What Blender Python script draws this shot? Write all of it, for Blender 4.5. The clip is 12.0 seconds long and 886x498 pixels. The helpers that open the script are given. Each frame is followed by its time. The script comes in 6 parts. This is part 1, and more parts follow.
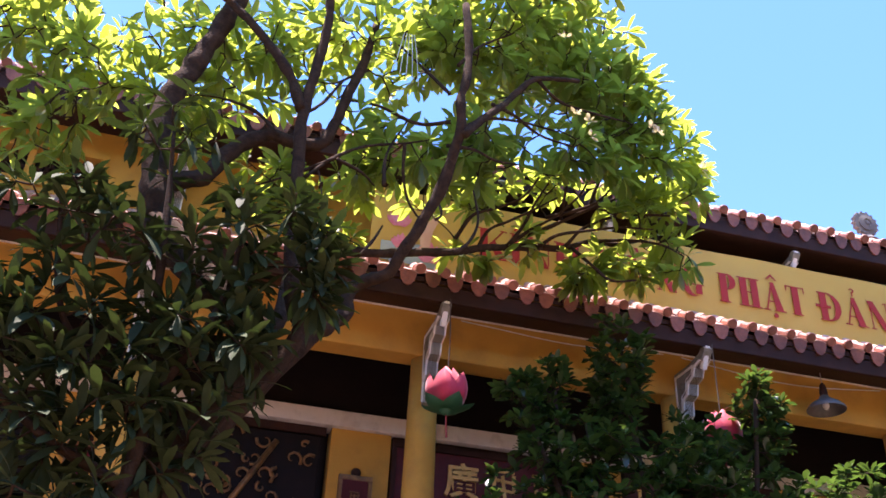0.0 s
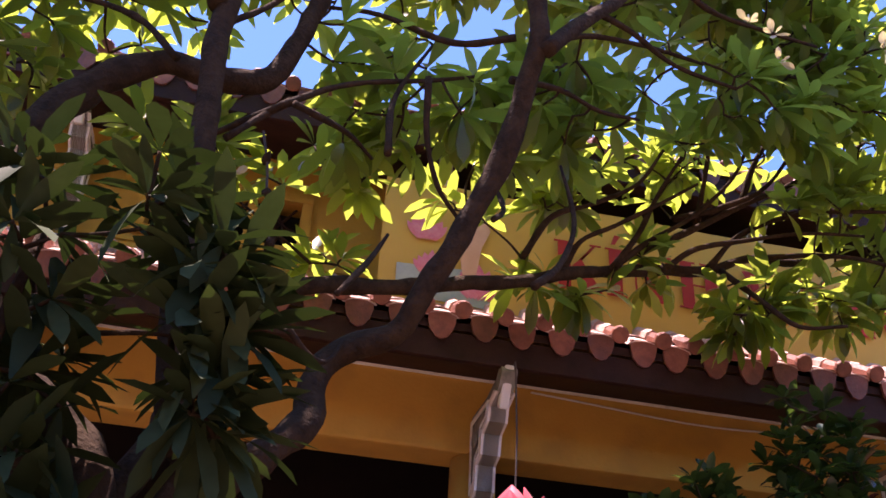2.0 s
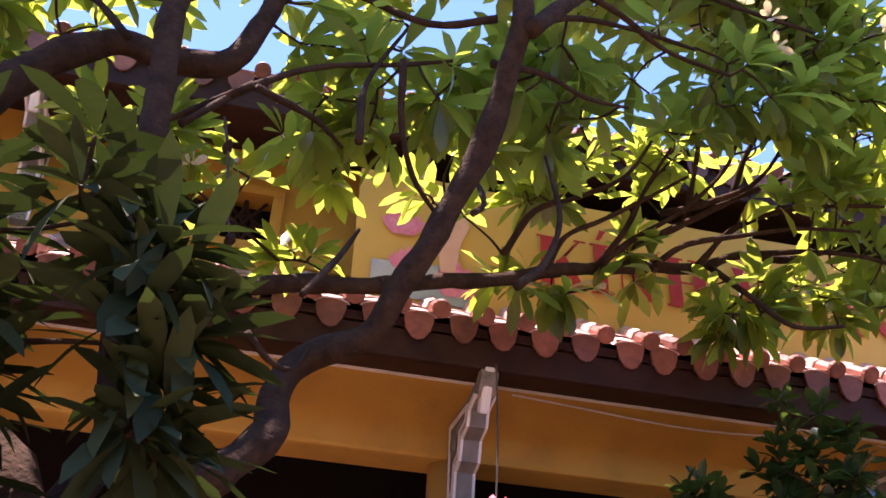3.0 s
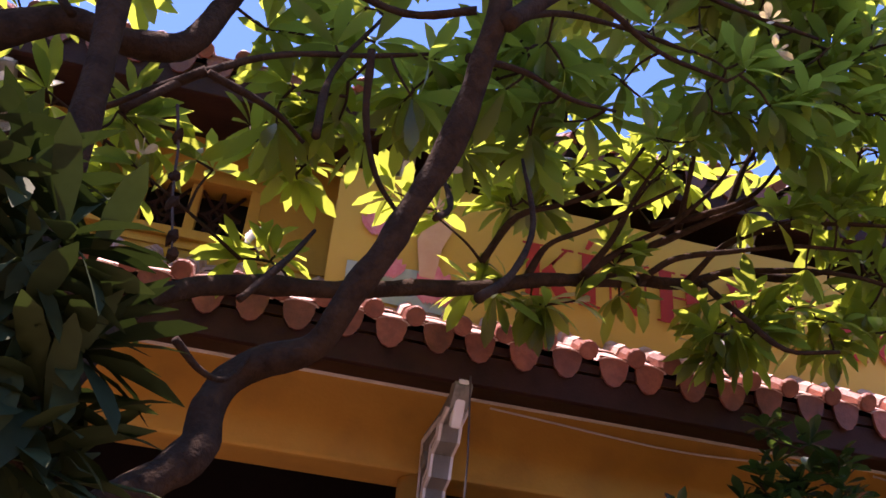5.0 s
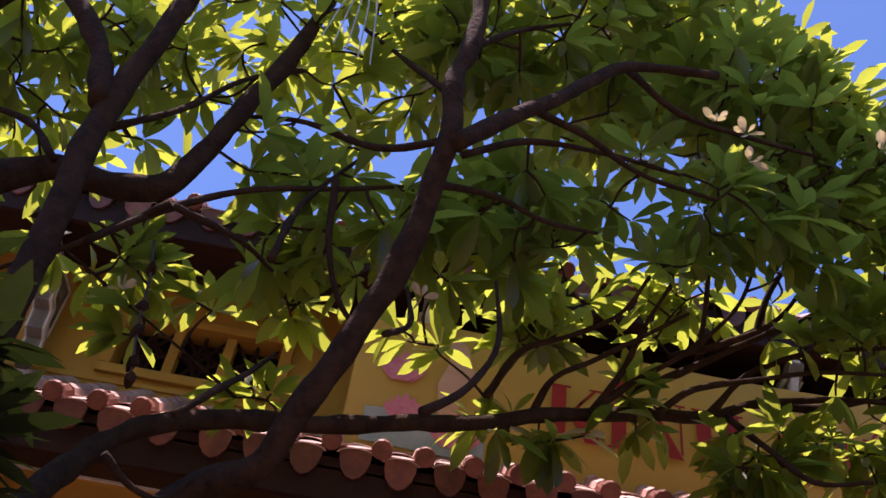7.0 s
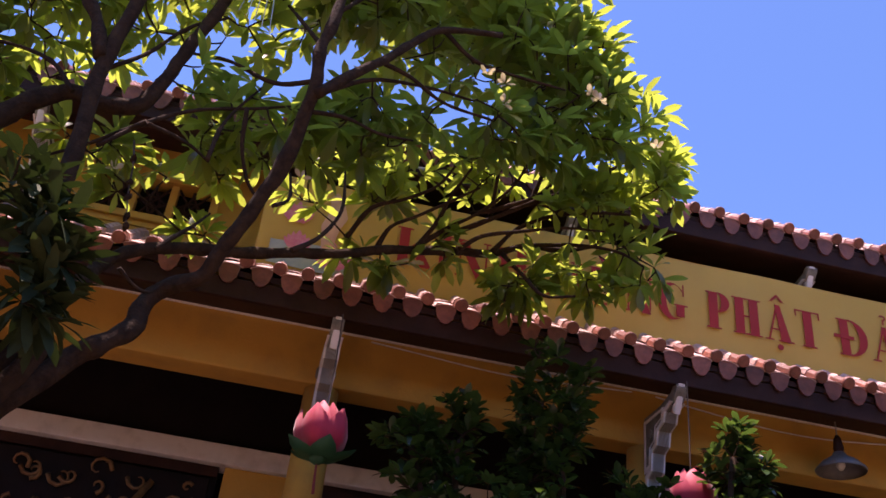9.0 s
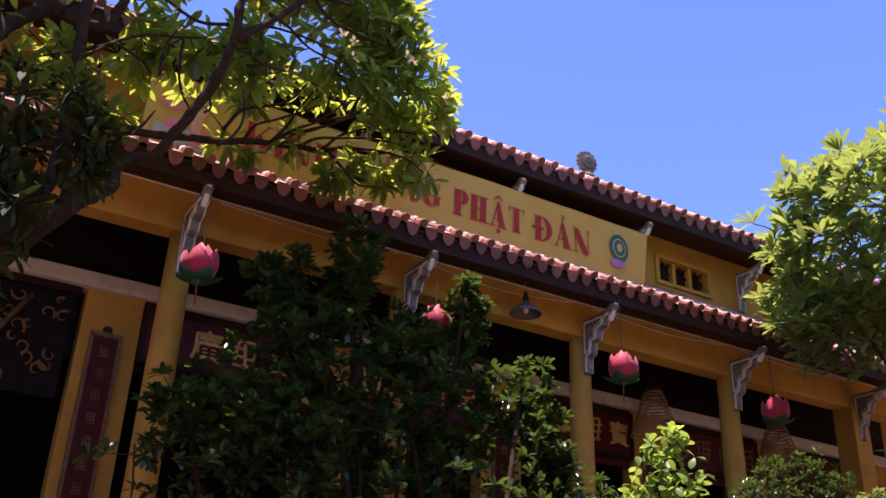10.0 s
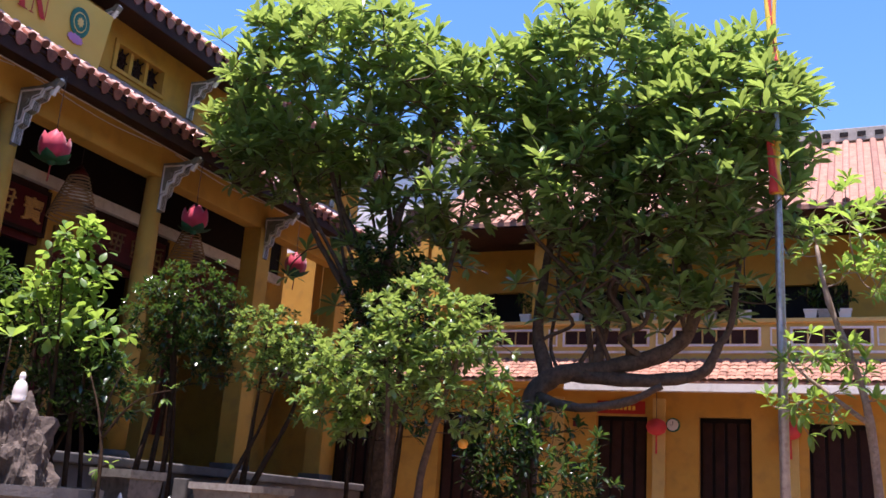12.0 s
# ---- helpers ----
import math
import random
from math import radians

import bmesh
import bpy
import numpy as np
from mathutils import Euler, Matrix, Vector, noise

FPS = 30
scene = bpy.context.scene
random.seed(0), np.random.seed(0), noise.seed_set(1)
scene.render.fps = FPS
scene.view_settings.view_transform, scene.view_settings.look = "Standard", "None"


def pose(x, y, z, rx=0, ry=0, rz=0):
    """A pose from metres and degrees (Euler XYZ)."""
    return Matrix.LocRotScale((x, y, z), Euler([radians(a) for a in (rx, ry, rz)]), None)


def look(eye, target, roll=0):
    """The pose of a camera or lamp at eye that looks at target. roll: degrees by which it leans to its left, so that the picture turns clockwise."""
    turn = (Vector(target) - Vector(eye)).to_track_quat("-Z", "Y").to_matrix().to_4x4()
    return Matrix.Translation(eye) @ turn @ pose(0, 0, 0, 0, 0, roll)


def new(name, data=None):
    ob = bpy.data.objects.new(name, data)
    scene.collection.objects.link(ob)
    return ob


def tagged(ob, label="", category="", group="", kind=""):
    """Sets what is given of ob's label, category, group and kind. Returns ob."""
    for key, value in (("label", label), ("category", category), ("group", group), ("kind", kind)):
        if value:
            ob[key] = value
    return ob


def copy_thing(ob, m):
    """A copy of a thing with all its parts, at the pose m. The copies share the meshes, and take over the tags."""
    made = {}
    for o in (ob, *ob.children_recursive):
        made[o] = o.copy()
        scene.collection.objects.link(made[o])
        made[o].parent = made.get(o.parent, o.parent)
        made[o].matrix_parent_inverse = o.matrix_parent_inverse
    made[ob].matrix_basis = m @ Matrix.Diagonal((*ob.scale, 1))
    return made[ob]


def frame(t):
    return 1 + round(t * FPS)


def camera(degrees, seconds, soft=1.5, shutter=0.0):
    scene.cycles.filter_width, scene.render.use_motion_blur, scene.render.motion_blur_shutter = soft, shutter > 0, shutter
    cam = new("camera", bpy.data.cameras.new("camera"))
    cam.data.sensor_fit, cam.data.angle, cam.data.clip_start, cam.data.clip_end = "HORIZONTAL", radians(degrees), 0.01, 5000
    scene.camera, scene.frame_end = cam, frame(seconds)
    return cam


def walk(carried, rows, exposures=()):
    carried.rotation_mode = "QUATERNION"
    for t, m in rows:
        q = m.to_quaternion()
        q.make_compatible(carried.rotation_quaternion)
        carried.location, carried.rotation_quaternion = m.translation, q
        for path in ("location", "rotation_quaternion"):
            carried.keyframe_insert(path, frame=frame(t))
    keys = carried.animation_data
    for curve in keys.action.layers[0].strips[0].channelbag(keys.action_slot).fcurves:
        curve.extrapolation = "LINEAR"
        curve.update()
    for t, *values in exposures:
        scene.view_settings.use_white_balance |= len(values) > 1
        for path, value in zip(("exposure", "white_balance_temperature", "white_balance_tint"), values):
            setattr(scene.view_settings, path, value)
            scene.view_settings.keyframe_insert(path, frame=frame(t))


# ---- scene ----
# ---------------------------------------------------------------- camera
PATH = [
    (0, (-1.876, -7.146, 1.491), (-1.458, -5.502, 2.550), 2.73),
    (0.5, (-1.403, -5.437, 2.593), (-1.041, -3.796, 3.678), 3.31),
    (1, (-1.306, -4.695, 3.091), (-0.973, -3.055, 4.187), 3.52),
    (1.5, (-1.278, -4.457, 3.251), (-0.959, -2.821, 4.355), 3.53),
    (2, (-1.250, -4.283, 3.352), (-0.918, -2.642, 4.446), 3.18),
    (2.5, (-1.227, -4.140, 3.395), (-0.870, -2.509, 4.495), 2.72),
    (3, (-1.194, -4.075, 3.501), (-0.819, -2.438, 4.587), 2.41),
    (4.8, (-1.047, -3.921, 3.649), (-0.651, -2.282, 4.725), 3.74),
    (5, (-1.001, -3.932, 3.653), (-0.647, -2.290, 4.739), 5.02),
    (5.5, (-0.953, -3.905, 3.584), (-0.650, -2.291, 4.726), 5.43),
    (6, (-0.735, -3.919, 3.563), (-0.504, -2.387, 4.829), 6.27),
    (6.5, (-0.550, -3.892, 3.558), (-0.430, -2.449, 4.937), 8.04),
    (8.3, (-0.356, -4.722, 3.224), (-0.351, -3.123, 4.425), 9.10),
    (8.5, (-0.303, -5.216, 2.942), (-0.272, -3.594, 4.111), 8.65),
    (9, (-0.267, -5.929, 2.443), (-0.004, -4.266, 3.522), 6.88),
    (9.5, (-0.383, -6.905, 1.787), (0.156, -5.251, 2.774), 5.36),
    (9.75, (-1.228, -7.588, 1.451), (-0.491, -5.971, 2.369), 3.59),
    (10, (-2.019, -8.194, 1.006), (-1.128, -6.632, 1.882), 2.28),
    (10.5, (-2.079, -8.035, 0.995), (-0.997, -6.561, 1.806), 2.40),
    (11, (-2.184, -8.045, 1.202), (-0.838, -6.750, 1.917), 3.26),
    (11.5, (-2.189, -8.217, 1.116), (-0.608, -7.171, 1.750), 3.96),
    (12, (-2.209, -8.331, 1.081), (-0.456, -7.525, 1.610), 4.14),
]
cam = camera(50.0, 12.0, soft=1.6)
walk(cam, [(t, look(eye, target, roll)) for t, eye, target, roll in PATH],
     [(t, e, 6500 + 400 * min(1, max(0, t - 1.2)) - max(0, t - 10) * 370, 36 + 12 * min(1, max(0, t - 1.2)) - max(0, t - 10) * 9) for t, e in ((0.0, 2.2), (0.3, 2.0), (0.6, 1.45), (1.0, 0.95), (1.5, 1.15), (2.0, 1.8), (2.5, 2.05), (3.2, 2.25), (5.0, 1.65), (6.0, 1.6), (6.7, 1.0), (8.5, 1.2), (9.5, 1.25), (10.5, 1.25), (12.0, 1.4))])

# ---------------------------------------------------------------- light
SUN_TO = Vector((-0.17, -0.035, 1.0)).normalized()
world = bpy.data.worlds.new("sky")
scene.world = world
world.use_nodes = True
wn = world.node_tree.nodes
sky = wn.new("ShaderNodeTexSky")
sky.sky_type = "NISHITA"
sky.sun_disc = False
sky.sun_elevation = math.asin(SUN_TO.z)
sky.sun_rotation = math.atan2(SUN_TO.x, SUN_TO.y)
sky.air_density, sky.dust_density, sky.ozone_density = 1.0, 0.3, 3.0
wn["Background"].inputs["Strength"].default_value = 0.115
vivid = wn.new("ShaderNodeHueSaturation")
vivid.inputs["Saturation"].default_value = 1.22
world.node_tree.links.new(sky.outputs[0], vivid.inputs["Color"])
world.node_tree.links.new(vivid.outputs[0], wn["Background"].inputs["Color"])
sun = new("sun", bpy.data.lights.new("sun", "SUN"))
sun.data.energy, sun.data.angle, sun.data.color = 4.6, radians(0.53), (1.0, 0.94, 0.84)
sun.matrix_world = look(SUN_TO * 40, (0, 0, 0))


# ---------------------------------------------------------------- materials
def nodes_of(name):
    m = bpy.data.materials.new(name)
    m.use_nodes = True
    return m, m.node_tree.nodes, m.node_tree.links, m.node_tree.nodes["Principled BSDF"]


def surface(name, base, other, rough=0.7, scale=3.0, fine=60.0, bump=0.15, metal=0.0, stain=None, amount=0.5, vary=0.0, spec=0.5):
    """Two-scale noise between base and other, a third stain colour, fine bump, and a shade per object or island."""
    m, n, l, p = nodes_of(name)
    co = n.new("ShaderNodeTexCoord")
    big, small = n.new("ShaderNodeTexNoise"), n.new("ShaderNodeTexNoise")
    big.inputs["Scale"].default_value, small.inputs["Scale"].default_value = scale, fine
    big.inputs["Detail"].default_value, small.inputs["Detail"].default_value = 6, 4
    big.inputs["Roughness"].default_value = 0.65
    geo = n.new("ShaderNodeNewGeometry")
    for t in (big, small):
        l.new(geo.outputs["Position"], t.inputs["Vector"])
    ramp = n.new("ShaderNodeValToRGB")
    ramp.color_ramp.elements[0].position, ramp.color_ramp.elements[1].position = 0.35, 0.68
    ramp.color_ramp.elements[0].color, ramp.color_ramp.elements[1].color = (*base, 1), (*other, 1)
    l.new(big.outputs[0], ramp.inputs[0])
    out = ramp.outputs[0]
    if stain:
        mix = n.new("ShaderNodeMix")
        mix.data_type = "RGBA"
        st = n.new("ShaderNodeTexNoise")
        st.inputs["Scale"].default_value, st.inputs["Detail"].default_value = scale * 2.7, 8
        l.new(geo.outputs["Position"], st.inputs["Vector"])
        mr = n.new("ShaderNodeMapRange")
        mr.inputs[1].default_value, mr.inputs[2].default_value, mr.inputs[4].default_value = 0.5, 0.75, amount
        l.new(st.outputs[0], mr.inputs[0])
        l.new(mr.outputs[0], mix.inputs[0])
        l.new(out, mix.inputs[6])
        mix.inputs[7].default_value = (*stain, 1)
        out = mix.outputs[2]
    if vary:
        info = n.new("ShaderNodeObjectInfo")
        add = n.new("ShaderNodeMath")
        l.new(info.outputs["Random"], add.inputs[0])
        l.new(geo.outputs["Random Per Island"], add.inputs[1])
        fr = n.new("ShaderNodeMath")
        fr.operation = "FRACT"
        l.new(add.outputs[0], fr.inputs[0])
        mr = n.new("ShaderNodeMapRange")
        mr.inputs[3].default_value, mr.inputs[4].default_value = 1 - vary, 1 + vary
        l.new(fr.outputs[0], mr.inputs[0])
        hsv = n.new("ShaderNodeHueSaturation")
        l.new(mr.outputs[0], hsv.inputs["Value"])
        l.new(out, hsv.inputs["Color"])
        out = hsv.outputs[0]
    l.new(out, p.inputs["Base Color"])
    p.inputs["Roughness"].default_value, p.inputs["Metallic"].default_value = rough, metal
    p.inputs["Specular IOR Level"].default_value = spec
    b = n.new("ShaderNodeBump")
    b.inputs["Strength"].default_value, b.inputs["Distance"].default_value = bump, 0.01
    l.new(small.outputs[0], b.inputs["Height"])
    l.new(b.outputs[0], p.inputs["Normal"])
    return m


def leaf_material(name, dark, light, glow, rough=0.35, through_share=0.45, spec=0.5):
    """Glossy blade that lets sunlight through; each blade has its own shade between dark and light."""
    m, n, l, p = nodes_of(name)
    geo, info = n.new("ShaderNodeNewGeometry"), n.new("ShaderNodeObjectInfo")
    add, fr = n.new("ShaderNodeMath"), n.new("ShaderNodeMath")
    fr.operation = "FRACT"
    l.new(info.outputs["Random"], add.inputs[0])
    l.new(geo.outputs["Random Per Island"], add.inputs[1])
    l.new(add.outputs[0], fr.inputs[0])
    ramp = n.new("ShaderNodeValToRGB")
    ramp.color_ramp.elements[0].color, ramp.color_ramp.elements[1].color = (*dark, 1), (*light, 1)
    l.new(fr.outputs[0], ramp.inputs[0])
    noi = n.new("ShaderNodeTexNoise")
    noi.inputs["Scale"].default_value = 25
    l.new(geo.outputs["Position"], noi.inputs["Vector"])
    mix = n.new("ShaderNodeMix")
    mix.data_type, mix.blend_type = "RGBA", "MULTIPLY"
    mix.inputs[0].default_value = 0.5
    l.new(ramp.outputs[0], mix.inputs[6])
    l.new(noi.outputs[0], mix.inputs[7])
    l.new(mix.outputs[2], p.inputs["Base Color"])
    p.inputs["Roughness"].default_value = rough
    p.inputs["Specular IOR Level"].default_value = spec
    tr, sh, out = n.new("ShaderNodeBsdfTranslucent"), n.new("ShaderNodeMixShader"), n["Material Output"]
    tint = n.new("ShaderNodeValToRGB")
    tint.color_ramp.elements[0].color, tint.color_ramp.elements[1].color = (*[c * 0.55 for c in glow], 1), (*glow, 1)
    l.new(fr.outputs[0], tint.inputs[0])
    l.new(tint.outputs[0], tr.inputs["Color"])
    sh.inputs[0].default_value = through_share
    l.new(p.outputs[0], sh.inputs[1])
    l.new(tr.outputs[0], sh.inputs[2])
    l.new(sh.outputs[0], out.inputs["Surface"])
    return m


YELLOW = surface("ochre_limewash", (0.54, 0.285, 0.04), (0.62, 0.345, 0.055), 0.85, 1.4, 45, 0.25, stain=(0.30, 0.17, 0.045), amount=0.45)
PALE_YELLOW = surface("pale_ochre_limewash", (0.62, 0.42, 0.12), (0.66, 0.47, 0.16), 0.85, 1.6, 45, 0.2, stain=(0.38, 0.25, 0.1), amount=0.4)
BANNER = surface("banner_cloth", (0.57, 0.345, 0.055), (0.63, 0.395, 0.075), 0.8, 0.8, 200, 0.05, stain=(0.48, 0.31, 0.08), amount=0.35)
RED_PAINT = surface("red_print", (0.42, 0.020, 0.008), (0.35, 0.016, 0.007), 0.7, 2, 90, 0.03)
# Shade on the eave fronts is put into this dark terracotta.
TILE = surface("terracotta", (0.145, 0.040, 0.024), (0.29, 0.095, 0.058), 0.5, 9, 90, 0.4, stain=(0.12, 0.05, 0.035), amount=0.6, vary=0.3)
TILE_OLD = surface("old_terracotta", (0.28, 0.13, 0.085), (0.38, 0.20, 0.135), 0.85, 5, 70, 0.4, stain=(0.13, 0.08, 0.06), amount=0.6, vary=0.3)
DARK_WOOD = surface("dark_stained_wood", (0.026, 0.011, 0.008), (0.046, 0.019, 0.013), 0.7, 5, 70, 0.3, spec=0.2)
LACQUER = surface("red_lacquer", (0.07, 0.006, 0.006), (0.11, 0.010, 0.009), 0.5, 4, 60, 0.1, spec=0.25)
# Black wood, and the near-black that puts hall and porch shade into colour.
BLACK_AND_SHADE = surface("black_wood_and_shade", (0.007, 0.005, 0.005), (0.013, 0.008, 0.007), 0.7, 3, 60, 0.2, spec=0.2)
GOLD = surface("gilding", (0.80, 0.46, 0.12), (0.62, 0.32, 0.08), 0.45, 12, 90, 0.2, metal=0.35)
DULL_GOLD = surface("dull_gilding", (0.30, 0.16, 0.05), (0.14, 0.07, 0.03), 0.5, 16, 90, 0.4, metal=0.3)
WHITE = surface("white_limewash", (0.72, 0.68, 0.62), (0.80, 0.77, 0.72), 0.85, 3, 60, 0.25, stain=(0.42, 0.38, 0.33), amount=0.5)
CONCRETE = surface("aged_concrete", (0.13, 0.12, 0.105), (0.22, 0.20, 0.175), 0.95, 6, 60, 0.5, stain=(0.06, 0.055, 0.045), amount=0.7)
# Bracket shade is put into this darker stucco, under its dirt stains.
CARVED = surface("shaded_dirty_stucco", (0.17, 0.16, 0.125), (0.27, 0.25, 0.20), 0.9, 9, 70, 0.6, stain=(0.08, 0.075, 0.06), amount=0.6)
STUCCO = surface("grey_stucco", (0.30, 0.27, 0.23), (0.42, 0.38, 0.32), 0.9, 7, 70, 0.5, stain=(0.18, 0.15, 0.13), amount=0.6)
STONE = surface("grey_stone", (0.10, 0.095, 0.09), (0.16, 0.15, 0.14), 0.9, 3, 50, 0.4, stain=(0.10, 0.09, 0.08), amount=0.5)
PAVING = surface("courtyard_paving", (0.15, 0.10, 0.075), (0.21, 0.145, 0.11), 0.9, 1.5, 40, 0.3, stain=(0.14, 0.10, 0.08), amount=0.5)
ROCK = surface("eroded_rock", (0.06, 0.045, 0.035), (0.13, 0.10, 0.08), 0.95, 9, 40, 1.0, stain=(0.05, 0.04, 0.035), amount=0.7)
PORCELAIN = surface("white_glaze", (0.70, 0.66, 0.60), (0.78, 0.74, 0.68), 0.25, 5, 60, 0.05)
METAL = surface("galvanised_steel", (0.34, 0.33, 0.33), (0.46, 0.45, 0.44), 0.45, 8, 80, 0.15, metal=0.7, stain=(0.20, 0.13, 0.09), amount=0.5)
ENAMEL = surface("dull_enamel", (0.10, 0.095, 0.09), (0.15, 0.14, 0.13), 0.45, 8, 80, 0.1, stain=(0.05, 0.04, 0.035), amount=0.5)
# Paler copy of the terracotta, with sun on the tile tops painted in.
TILE_LIT = surface("sunlit_terracotta", (0.48, 0.30, 0.25), (0.62, 0.43, 0.37), 0.7, 9, 90, 0.4, stain=(0.22, 0.10, 0.07), amount=0.5, vary=0.2)
# Crown shade darkens this bark colour; the next is lighter for dappled sun.
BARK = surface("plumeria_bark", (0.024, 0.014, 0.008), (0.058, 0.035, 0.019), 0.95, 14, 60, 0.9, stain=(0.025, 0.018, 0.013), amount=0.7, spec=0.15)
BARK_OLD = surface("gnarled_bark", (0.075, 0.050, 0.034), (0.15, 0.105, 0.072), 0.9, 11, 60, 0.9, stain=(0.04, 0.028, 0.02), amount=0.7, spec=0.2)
BARK_PALE = surface("pale_bark", (0.22, 0.16, 0.11), (0.34, 0.26, 0.19), 0.9, 12, 60, 0.8, stain=(0.10, 0.08, 0.06), amount=0.6)
PINK = surface("pink_fabric", (0.40, 0.009, 0.032), (0.54, 0.018, 0.058), 0.6, 6, 150, 0.1)
PINK.node_tree.nodes["Principled BSDF"].inputs["Sheen Weight"].default_value = 0.3
GREEN_CLOTH = surface("green_fabric", (0.008, 0.07, 0.03), (0.014, 0.10, 0.045), 0.6, 6, 150, 0.1)
CORD = surface("red_cord", (0.25, 0.03, 0.03), (0.30, 0.05, 0.04), 0.8, 20, 200, 0.1)
ROPE = surface("dark_cord", (0.05, 0.035, 0.03), (0.08, 0.06, 0.05), 0.8, 20, 200, 0.1)
COIL = surface("incense_paste", (0.34, 0.21, 0.10), (0.42, 0.27, 0.14), 0.9, 9, 90, 0.3)
TEAL = surface("teal_print", (0.012, 0.10, 0.065), (0.016, 0.13, 0.08), 0.7, 4, 90, 0.03)
LILAC = surface("lilac_print", (0.40, 0.16, 0.33), (0.46, 0.20, 0.38), 0.7, 4, 90, 0.03)
ROSE = surface("rose_print", (0.70, 0.17, 0.24), (0.78, 0.30, 0.34), 0.7, 18, 90, 0.03)
SKIN_TONE = surface("tan_print", (0.66, 0.36, 0.22), (0.72, 0.43, 0.27), 0.7, 10, 90, 0.03)
GREY_PRINT = surface("grey_green_print", (0.40, 0.46, 0.42), (0.28, 0.36, 0.34), 0.7, 8, 90, 0.03)
PETAL = leaf_material("cream_petal", (0.70, 0.62, 0.40), (0.85, 0.80, 0.66), (0.85, 0.75, 0.35), 0.6, 0.35)
FRUIT = surface("orange_peel", (0.80, 0.34, 0.03), (0.85, 0.42, 0.05), 0.45, 12, 150, 0.3)
FLAG_YELLOW = surface("yellow_flag_cloth", (0.80, 0.55, 0.05), (0.85, 0.60, 0.08), 0.8, 5, 150, 0.1)
FLAG_RED = surface("red_flag_cloth", (0.62, 0.05, 0.05), (0.68, 0.07, 0.06), 0.8, 5, 150, 0.1)
FLAG_ORANGE = surface("orange_flag_cloth", (0.80, 0.25, 0.03), (0.85, 0.30, 0.05), 0.8, 5, 150, 0.1)
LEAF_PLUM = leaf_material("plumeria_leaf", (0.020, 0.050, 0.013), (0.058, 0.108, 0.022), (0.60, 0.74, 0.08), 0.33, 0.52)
# Paler copy of the plumeria leaf, with sunlight put into the colour.
LEAF_LIT = leaf_material("sun_toned_leaf", (0.070, 0.150, 0.040), (0.19, 0.31, 0.085), (0.48, 0.66, 0.12), 0.32, 0.36)
LEAF_BIG = leaf_material("thick_dark_leaf", (0.024, 0.042, 0.017), (0.055, 0.080, 0.028), (0.10, 0.18, 0.03), 0.66, 0.06, 0.12)
LEAF_BUSH = leaf_material("small_dark_leaf", (0.015, 0.037, 0.012), (0.042, 0.085, 0.022), (0.20, 0.38, 0.05), 0.26, 0.18, 0.6)
LEAF_FRESH = leaf_material("fresh_leaf", (0.09, 0.20, 0.03), (0.20, 0.34, 0.06), (0.50, 0.75, 0.10), 0.4, 0.4)


# ---------------------------------------------------------------- mesh tools
def mesh_from(verts, faces, mat, smooth=False):
    me = bpy.data.meshes.new("mesh")
    me.from_pydata([tuple(v) for v in verts], [], faces)
    me.materials.append(mat)
    if smooth:
        me.polygons.foreach_set("use_smooth", [True] * len(me.polygons))
    me.update()
    return me


def finish(bm, mat, smooth=False):
    bmesh.ops.recalc_face_normals(bm, faces=bm.faces)
    me = bpy.data.meshes.new("mesh")
    bm.to_mesh(me)
    bm.free()
    me.materials.append(mat)
    if smooth:
        me.polygons.foreach_set("use_smooth", [True] * len(me.polygons))
    return me


def part(name, data, mat=None, parent=None, label="", at=None):
    """One mesh object, from a bmesh or a mesh, under its thing."""
    me = finish(data, mat) if isinstance(data, bmesh.types.BMesh) else data
    ob = new(name, me)
    if parent:
        ob.parent = parent
    if at is not None:
        ob.matrix_basis = at
    if label:
        ob["label"] = label
    return ob


def thing(name, label, category, at=None, group="", kind=""):
    ob = new(name)
    ob.empty_display_size = 0.2
    if at is not None:
        ob.matrix_basis = at
    return tagged(ob, label, category, group, kind)


def box(bm, lo, hi, bevel=0.0):
    c, s = [(a + b) / 2 for a, b in zip(lo, hi)], [abs(b - a) for a, b in zip(lo, hi)]
    g = bmesh.ops.create_cube(bm, size=1, matrix=Matrix.LocRotScale(c, None, s))
    if bevel:
        edges = {e for v in g["verts"] for e in v.link_edges}
        bmesh.ops.bevel(bm, geom=list(edges), offset=bevel, segments=2, affect="EDGES", profile=0.6)
    return bm


def boxed(lo, hi, bevel=0.0):
    return box(bmesh.new(), lo, hi, bevel)


def lathe(profile, sides=24, caps=True):
    """A turned body from (radius, height) pairs."""
    verts, faces = [], []
    for r, z in profile:
        for i in range(sides):
            a = 2 * math.pi * i / sides
            verts.append((r * math.cos(a), r * math.sin(a), z))
    for k in range(len(profile) - 1):
        for i in range(sides):
            j = (i + 1) % sides
            faces.append((k * sides + i, k * sides + j, (k + 1) * sides + j, (k + 1) * sides + i))
    if caps:
        faces.append(tuple(reversed(range(sides))))
        faces.append(tuple(range((len(profile) - 1) * sides, len(profile) * sides)))
    return verts, faces


def prism(outline, depth, axis="y"):
    """A plate: outline of (a, b) pairs pushed back by depth; it lies across axis y (a is x, b is z) or x (a is y, b is z)."""
    n = len(outline)
    if axis == "y":
        verts = [(a, 0, b) for a, b in outline] + [(a, depth, b) for a, b in outline]
    else:
        verts = [(0, a, b) for a, b in outline] + [(depth, a, b) for a, b in outline]
    faces = [tuple(range(n)), tuple(reversed(range(n, 2 * n)))]
    faces += [(i, i + n, (i + 1) % n + n, (i + 1) % n) for i in range(n)]
    return verts, faces


